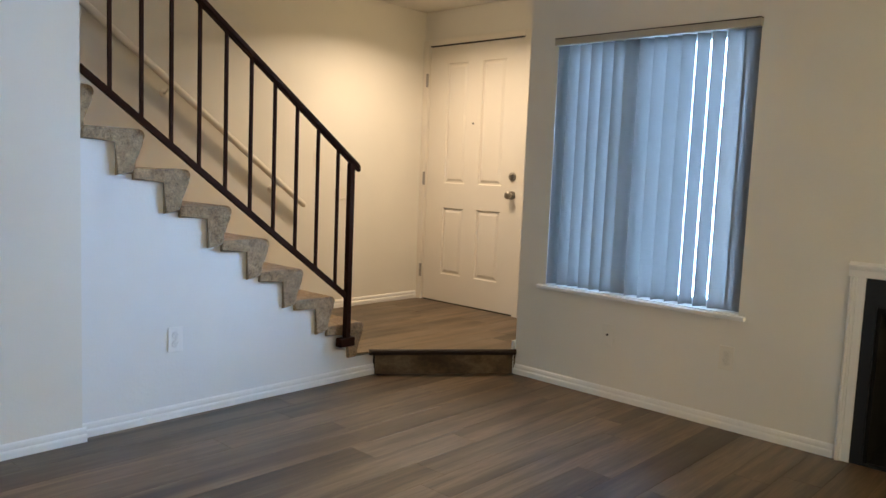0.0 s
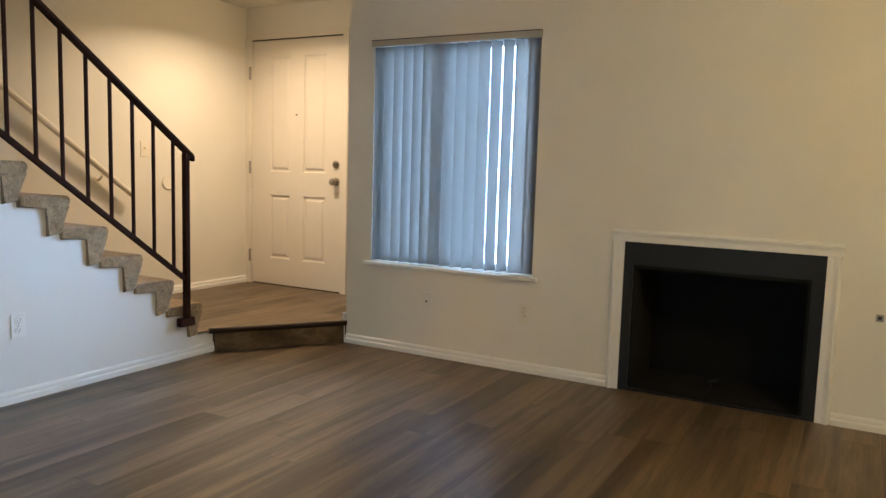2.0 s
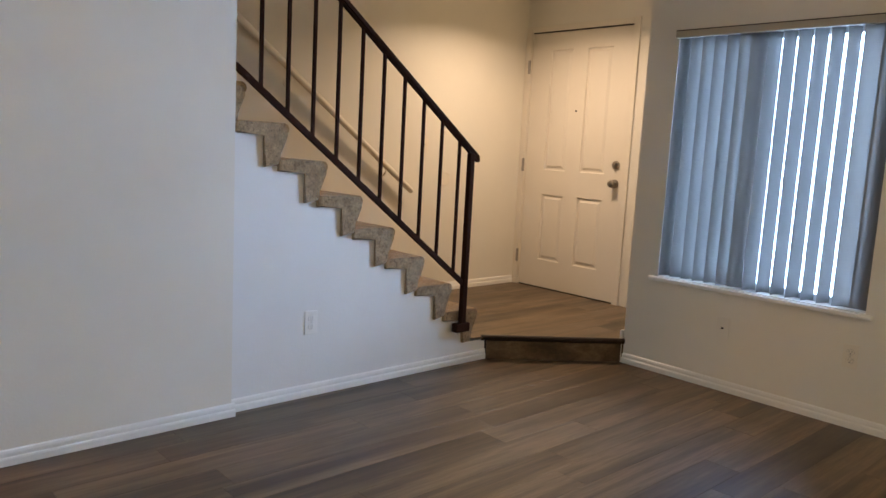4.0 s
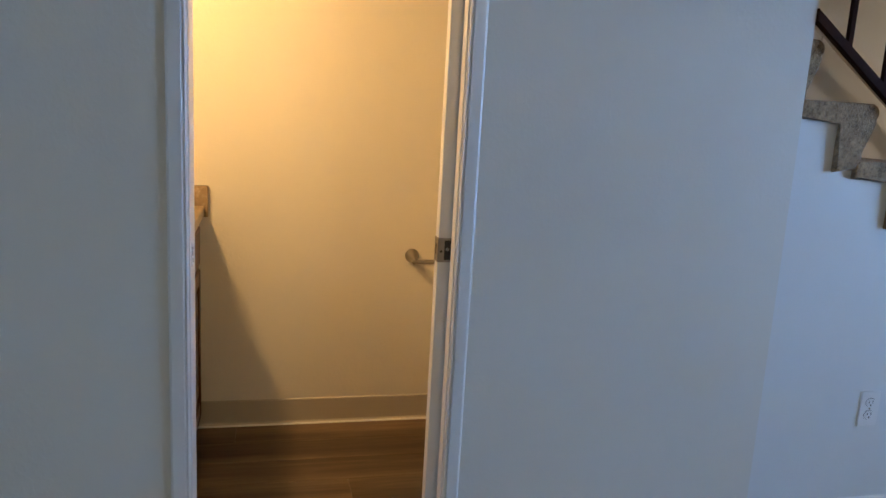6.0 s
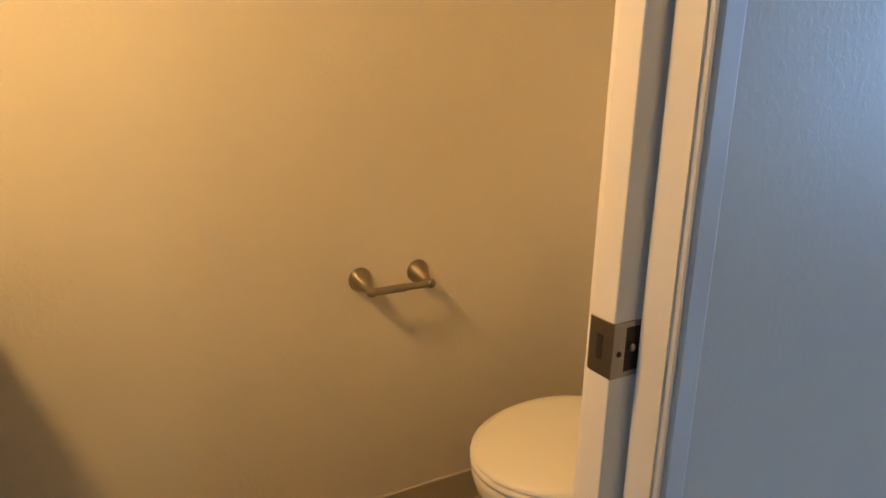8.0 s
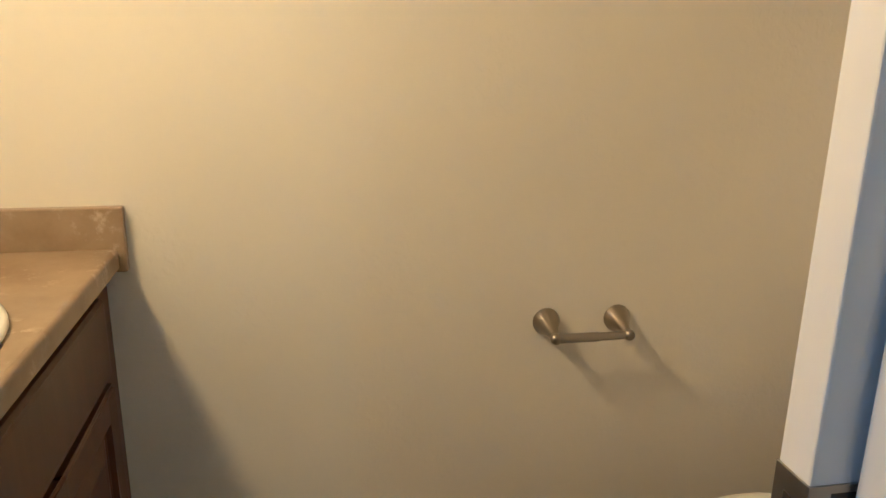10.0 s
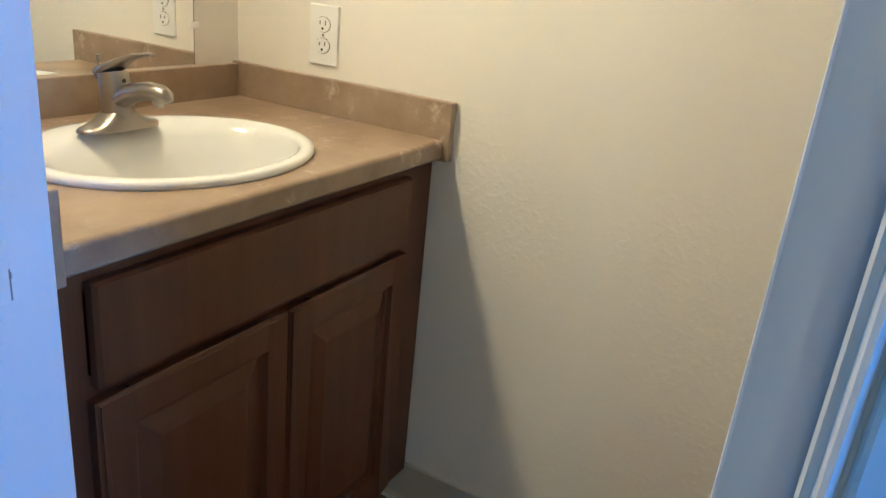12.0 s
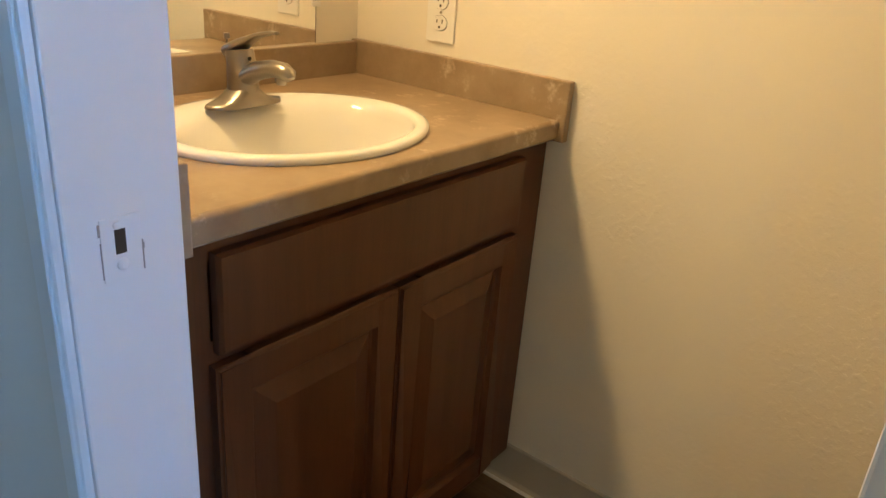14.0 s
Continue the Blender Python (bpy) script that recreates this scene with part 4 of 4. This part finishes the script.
def faucet():
    f = thing("faucet", "brushed nickel single-lever basin faucet", "faucet", (SX, -1.981, CT + 0.0118))
    # centreset base: two low shoulders flowing into the body
    bm = bmesh.new()
    rows = 17
    rings = []
    for i in range(rows):
        t = -1 + 2 * i / (rows - 1)
        x = 0.071 * t
        h = 0.010 + 0.036 * math.exp(-(t / 0.40) ** 2) - 0.004 * t * t
        w = 0.024 * math.sqrt(max(0.02, 1 - abs(t) ** 3.0)) + 0.003
        rings.append([bm.verts.new((x, w * math.cos(a), h * max(0.0, math.sin(a)) ** 0.7)) for a in [math.pi * k / 10 for k in range(11)]])
    for r0, r1 in zip(rings, rings[1:]):
        for k in range(10):
            bm.faces.new((r0[k], r0[k + 1], r1[k + 1], r1[k]))
    bm.faces.new(rings[0])
    bm.faces.new(rings[-1][::-1])
    smooth(part("base", bm, NICKEL, f), 70)
    smooth(part("body", tube(bmesh.new(), [(0, 0.0, 0.0), (0, -0.001, 0.040), (0, -0.004, 0.066), (0, -0.008, 0.086)], [0.0270, 0.0250, 0.0235, 0.0225], 26), NICKEL, f), 50)
    bm = tube(bmesh.new(), [(0, 0.0, 0.040), (0, 0.036, 0.060), (0, 0.072, 0.069), (0, 0.098, 0.070), (0, 0.111, 0.066), (0, 0.116, 0.060)], [0.0200, 0.0185, 0.0170, 0.0160, 0.0135, 0.008], 20, 0.80)
    smooth(part("spout", bm, NICKEL, f), 60)
    smooth(part("aerator", tube(bmesh.new(), [(0, 0.094, 0.060), (0, 0.094, 0.053), (0, 0.094, 0.0528), (0, 0.094, 0.048)], [0.0095, 0.0095, 0.0080, 0.0075], 16), STEEL, f, "dark aerator ring"))
    lever = bmesh.new()
    sec = [(-0.034, 0.078, 0.014, 0.007), (-0.026, 0.085, 0.0225, 0.011), (-0.004, 0.094, 0.022, 0.011), (0.018, 0.105, 0.016, 0.0075), (0.044, 0.116, 0.0115, 0.0045), (0.072, 0.123, 0.0095, 0.0032), (0.084, 0.124, 0.006, 0.0025)]
    rings = [[lever.verts.new((w * math.cos(a), y, z + t * math.sin(a))) for a in [2 * math.pi * k / 14 for k in range(14)]] for y, z, w, t in sec]
    for r0, r1 in zip(rings, rings[1:]):
        for k in range(14):
            lever.faces.new((r0[k], r0[(k + 1) % 14], r1[(k + 1) % 14], r1[k]))
    lever.faces.new(rings[0][::-1])
    lever.faces.new(rings[-1])
    lv = smooth(part("lever", lever, NICKEL, f), 60)
    smooth(part("temperature_dot", lathe(bmesh.new(), [(0.0035, 0.0), (0.003, 0.0012)], (0.0005, 0.0185, 0.076), "y", 10), SLOT, lv))
    smooth(part("lift_rod", tube(bmesh.new(), [(0, -0.040, 0.0), (0, -0.040, 0.098), (0, -0.040, 0.100), (0, -0.040, 0.108)], [0.0022, 0.0022, 0.0055, 0.0050], 10), NICKEL, f, "thin pop-up lift rod with a knob"))


faucet()

mirror = thing("wall_mirror", "frameless wall mirror above the vanity", "mirror", (-0.47, -2.156, 0.895))
mirror_glass = part("glass", boxed(-0.330, 0.335, 0.0008, 0.0055, 0.0, 0.90), MIRROR, mirror)
part("edge", boxed(-0.3315, -0.330, 0.0008, 0.0055, 0.0, 0.90), SLOT, mirror, "dark mirror edge")
part("edge", boxed(-0.330, 0.335, 0.0008, 0.0058, -0.0020, 0.0), SLOT, mirror, "dark mirror edge")
for z in (0.078, 0.80):
    part("clip", boxed(-0.342, -0.320, 0.0, 0.0085, z - 0.006, z + 0.006, bevel=0.002), WHITE, mirror, "clear plastic mirror clip")

light = thing("vanity_light", "lit bar light above the bathroom mirror", "wall lamp", (-0.34, -2.156, 1.92))
part("backplate", boxed(-0.22, 0.22, 0.0, 0.03, -0.05, 0.05, bevel=0.004), NICKEL, light)
for x in (-0.14, 0.0, 0.14):
    globe = smooth(part("globe", lathe(bmesh.new(), [(0.01, -0.050), (0.035, -0.040), (0.048, 0.0), (0.035, 0.040), (0.01, 0.050)], (x, 0.075, 0.0), "z", 20), OPAL, light, "glowing globe bulb"), 60)
    globe.visible_shadow = False


def toilet():
    t = thing("toilet", "white ceramic toilet with its lid closed", "toilet", (-0.53, -0.560, 0.0))

    def oval(y, half, length, z, n=40, front=1.0):
        ring = []
        for i in range(n):
            a = 2 * math.pi * i / n
            c, s = math.cos(a), math.sin(a)
            k = length * (1.0 if s < 0 else 0.8)
            ring.append((half * c, y + k * s, z))
        return ring

    def loft(rings):
        bm = bmesh.new()
        vv = [[bm.verts.new(p) for p in r] for r in rings]
        n = len(vv[0])
        for r0, r1 in zip(vv, vv[1:]):
            for i in range(n):
                bm.faces.new((r0[i], r0[(i + 1) % n], r1[(i + 1) % n], r1[i]))
        bm.faces.new(vv[0][::-1])
        bm.faces.new(vv[-1])
        return bm
    smooth(part("bowl", loft([oval(0.08, 0.105, 0.20, 0.0000), oval(0.07, 0.10, 0.19, 0.0448), oval(0.05, 0.105, 0.20, 0.1432), oval(0.02, 0.145, 0.225, 0.2417), oval(0.005, 0.175, 0.240, 0.3088), oval(0.0, 0.182, 0.245, 0.3446), oval(0.0, 0.176, 0.238, 0.3562)]), CERAMIC, t), 60)
    smooth(part("seat", loft([oval(0.0, 0.178, 0.240, 0.3571), oval(0.0, 0.185, 0.247, 0.3616), oval(0.0, 0.185, 0.247, 0.3687), oval(0.0, 0.180, 0.242, 0.3732)]), WHITE, t), 60)
    smooth(part("lid", loft([oval(0.0, 0.180, 0.242, 0.3746), oval(0.0, 0.186, 0.248, 0.3786), oval(0.0, 0.184, 0.246, 0.3857), oval(0.0, 0.168, 0.228, 0.3911), oval(0.0, 0.10, 0.14, 0.3938)]), WHITE, t), 60)
    tank = part("tank", boxed(-0.21, 0.21, 0.215, 0.40, 0.345, 0.675, bevel=0.02, segments=3), CERAMIC, t)
    smooth(tank)
    part("tank_lid", boxed(-0.22, 0.22, 0.205, 0.403, 0.676, 0.708, bevel=0.008), CERAMIC, t)
    part("neck", boxed(-0.13, 0.13, 0.14, 0.36, 0.26, 0.344, bevel=0.02), CERAMIC, t)
    part("flush_lever", boxed(-0.19, -0.11, 0.200, 0.214, 0.62, 0.635, bevel=0.004), NICKEL, t)


toilet()


def paper_holder():
    p = thing("toilet_paper_holder", "empty brushed nickel toilet paper holder on the wall", "paper holder", (BATH_X, -0.8085, 0.654))
    for y in (-0.071, 0.071):
        bm = lathe(bmesh.new(), [(0.0265, 0.0), (0.0265, 0.004), (0.0225, 0.012), (0.014, 0.030), (0.0085, 0.050), (0.0080, 0.056)], (0, y, 0), "x", 28)
        for vtx in bm.verts:
            vtx.co.z -= 0.010 * (vtx.co.x / 0.056)
        post = smooth(part("post", bm, NICKEL, p, "flared conical wall post"), 45)
        smooth(part("cap", lathe(bmesh.new(), [(0.003, -0.0105), (0.009, -0.007), (0.0108, 0.0), (0.009, 0.007), (0.003, 0.0105)], (0.062, y, -0.011), "x", 18), NICKEL, post), 60)
    bm = tube(bmesh.new(), [(0.062, -0.071, -0.011), (0.062, 0.010, -0.011), (0.062, 0.0101, -0.011), (0.062, 0.071, -0.011)], [0.0088, 0.0088, 0.0076, 0.0076], 16)
    smooth(part("roller", bm, STEEL, p, "spring roller bar"), 40)


paper_holder()

# ---- ceiling lamps out of view ----
def ceiling_lamp(place, label):
    c = thing("ceiling_lamp", label, "ceiling lamp", place, group="ceiling lamps")
    part("pan", lathe(bmesh.new(), [(0.15, 0.0), (0.15, -0.02), (0.13, -0.03)], (0, 0, 0), "z", 32), NICKEL, c)
    g = part("shade", lathe(bmesh.new(), [(0.13, -0.03), (0.135, -0.05), (0.12, -0.085), (0.07, -0.11), (0.02, -0.118)], (0, 0, 0), "z", 32), OPAL, c, "glowing opal glass bowl")
    g.visible_shadow = False
    smooth(g)


ceiling_lamp((-0.45, 2.30, CEILING), "lit opal glass ceiling lamp over the entry landing")
ceiling_lamp((4.3, 0.3, CEILING), "lit opal glass ceiling lamp in the living room")

# ---- outside the window ----
structure("ground", boxed(-400, 400, -400, 400, -0.30, -0.125), ASPHALT, "pale concrete ground outside", "ground")
nb = tagged(new("neighbour_building"), "white stucco neighbouring building with a dark balcony band", "building")
nb.location = (1.0, 9.0, -0.13)
part("wall", boxed(-12, 12, 0, 6, 0, 6.0), STUCCO, nb)
part("balcony_slab", boxed(-11, 11, -0.5, -0.001, 1.80, 2.62), DARKWOOD, nb, "dark balcony band")
for k in range(7):
    part("post", boxed(-10.6 + 3.5 * k, -10.45 + 3.5 * k, -0.45, -0.30, 0, 1.799), DARKWOOD, nb)
part("roof", boxed(-12.3, 12.3, -0.3, 6.3, 6.001, 6.2), DARKWOOD, nb)
hedge = thing("hedge", "clipped dark green hedge outside the window", "hedge", (1.0, 6.5, -0.125), kind="stuff")
bm = bmesh.new()
rnd = random.Random(7)
for k in range(2600):
    p = Vector((rnd.uniform(-7, 7), rnd.uniform(-0.35, 0.35), rnd.uniform(0.0, 0.55) ** 0.9))
    q = Matrix.Translation(p) @ Euler((rnd.uniform(0, 6), rnd.uniform(0, 6), rnd.uniform(0, 6))).to_matrix().to_4x4()
    vs = [bm.verts.new(q @ Vector(c)) for c in ((-0.05, 0, 0), (0, 0.03, 0.01), (0.05, 0, 0), (0, -0.03, 0.01))]
    bm.faces.new(vs)
part("leaves", bm, HEDGE, hedge)

# ---- floor planks, laid along y with staggered ends ----
PW, PL, GAP = 0.152, 1.22, 0.0005
plank_meshes = {}


def plank_mesh(w, l):
    key = (round(w, 3), round(l, 3))
    if key not in plank_meshes:
        bm = bmesh.new()
        bv = 0.0006
        a = [bm.verts.new((x * (w / 2 - GAP / 2), y * (l / 2 - GAP / 2), -0.006)) for x, y in ((-1, -1), (1, -1), (1, 1), (-1, 1))]
        b = [bm.verts.new((x * (w / 2 - GAP / 2), y * (l / 2 - GAP / 2), -bv)) for x, y in ((-1, -1), (1, -1), (1, 1), (-1, 1))]
        c = [bm.verts.new((x * (w / 2 - GAP / 2 - bv), y * (l / 2 - GAP / 2 - bv), 0.0)) for x, y in ((-1, -1), (1, -1), (1, 1), (-1, 1))]
        for lo, hi in ((a, b), (b, c)):
            for k in range(4):
                bm.faces.new((lo[k], lo[(k + 1) % 4], hi[(k + 1) % 4], hi[k]))
        bm.faces.new(c)
        me = bpy.data.meshes.new("plank")
        bm.to_mesh(me)
        bm.free()
        me.materials.append(FLOOR)
        plank_meshes[key] = me
    return plank_meshes[key]


def lay(parent, xa, xb, spans, z, seed):
    """Planks in rows from xa to xb; spans(x0, x1) gives the row's start and end."""
    rnd = random.Random(seed)
    x = xa
    while x < xb - 0.004:
        w = min(PW, xb - x)
        for ya, yb in spans(x, x + w):
            y = ya - rnd.uniform(0.05, PL - 0.05)
            while y < yb - 0.004:
                a, b = max(y, ya), min(y + PL, yb)
                if b - a > 0.004:
                    ob = new("plank", plank_mesh(w, b - a))
                    ob.location = (x + w / 2, (a + b) / 2, z)
                    ob.parent = parent
                y += PL
        x += w


lay(floor_base, 0.0, EAST, lambda a, b: [(SOUTH, WIN_Y)], 0.0, 11)
lay(floor_base, BATH_X, 0.0, lambda a, b: [(-2.156, -0.18)] if b < -0.11 else [(OPEN_L, OPEN_R)], 0.0, 12)


def edge_y(x):
    """Front edge of the landing at x."""
    if x <= EDGE_A.x:
        return 1.627 if x > -0.116 else 1.30
    return EDGE_A.y + (x - EDGE_A.x) * (EDGE_B.y - EDGE_A.y) / (EDGE_B.x - EDGE_A.x)


def landing_planks():
    """Planks of the landing, cut along its slanting edge."""
    rnd = random.Random(21)
    x = BACK_X
    while x < 0.463:
        w = min(0.152, 0.465 - x)
        y0, y1 = edge_y(x + 0.0006), edge_y(x + w - 0.0006)
        end = DOOR_Y + 0.004
        cut = rnd.uniform(2.3, 2.9)
        rows = [(y0, y1, cut, cut), (cut, cut, end, end)] if max(y0, y1) < cut - 0.15 else [(y0, y1, end, end)]
        for a, b, c, e in rows:
            bm = bmesh.new()
            g = 0.0006
            prism(bm, [(x + g, a + g), (x + w - g, b + g), (x + w - g, e - g), (x + g, c - g)], "z", LAND - 0.006, LAND)
            part("plank", bm, FLOOR, landing_base)
        x += w


landing_planks()
# floor of the strip under the stair wall's foot
lay(floor_base, STAIR_X, 0.0, lambda a, b: [(0.0, 1.627)], 0.0, 13)
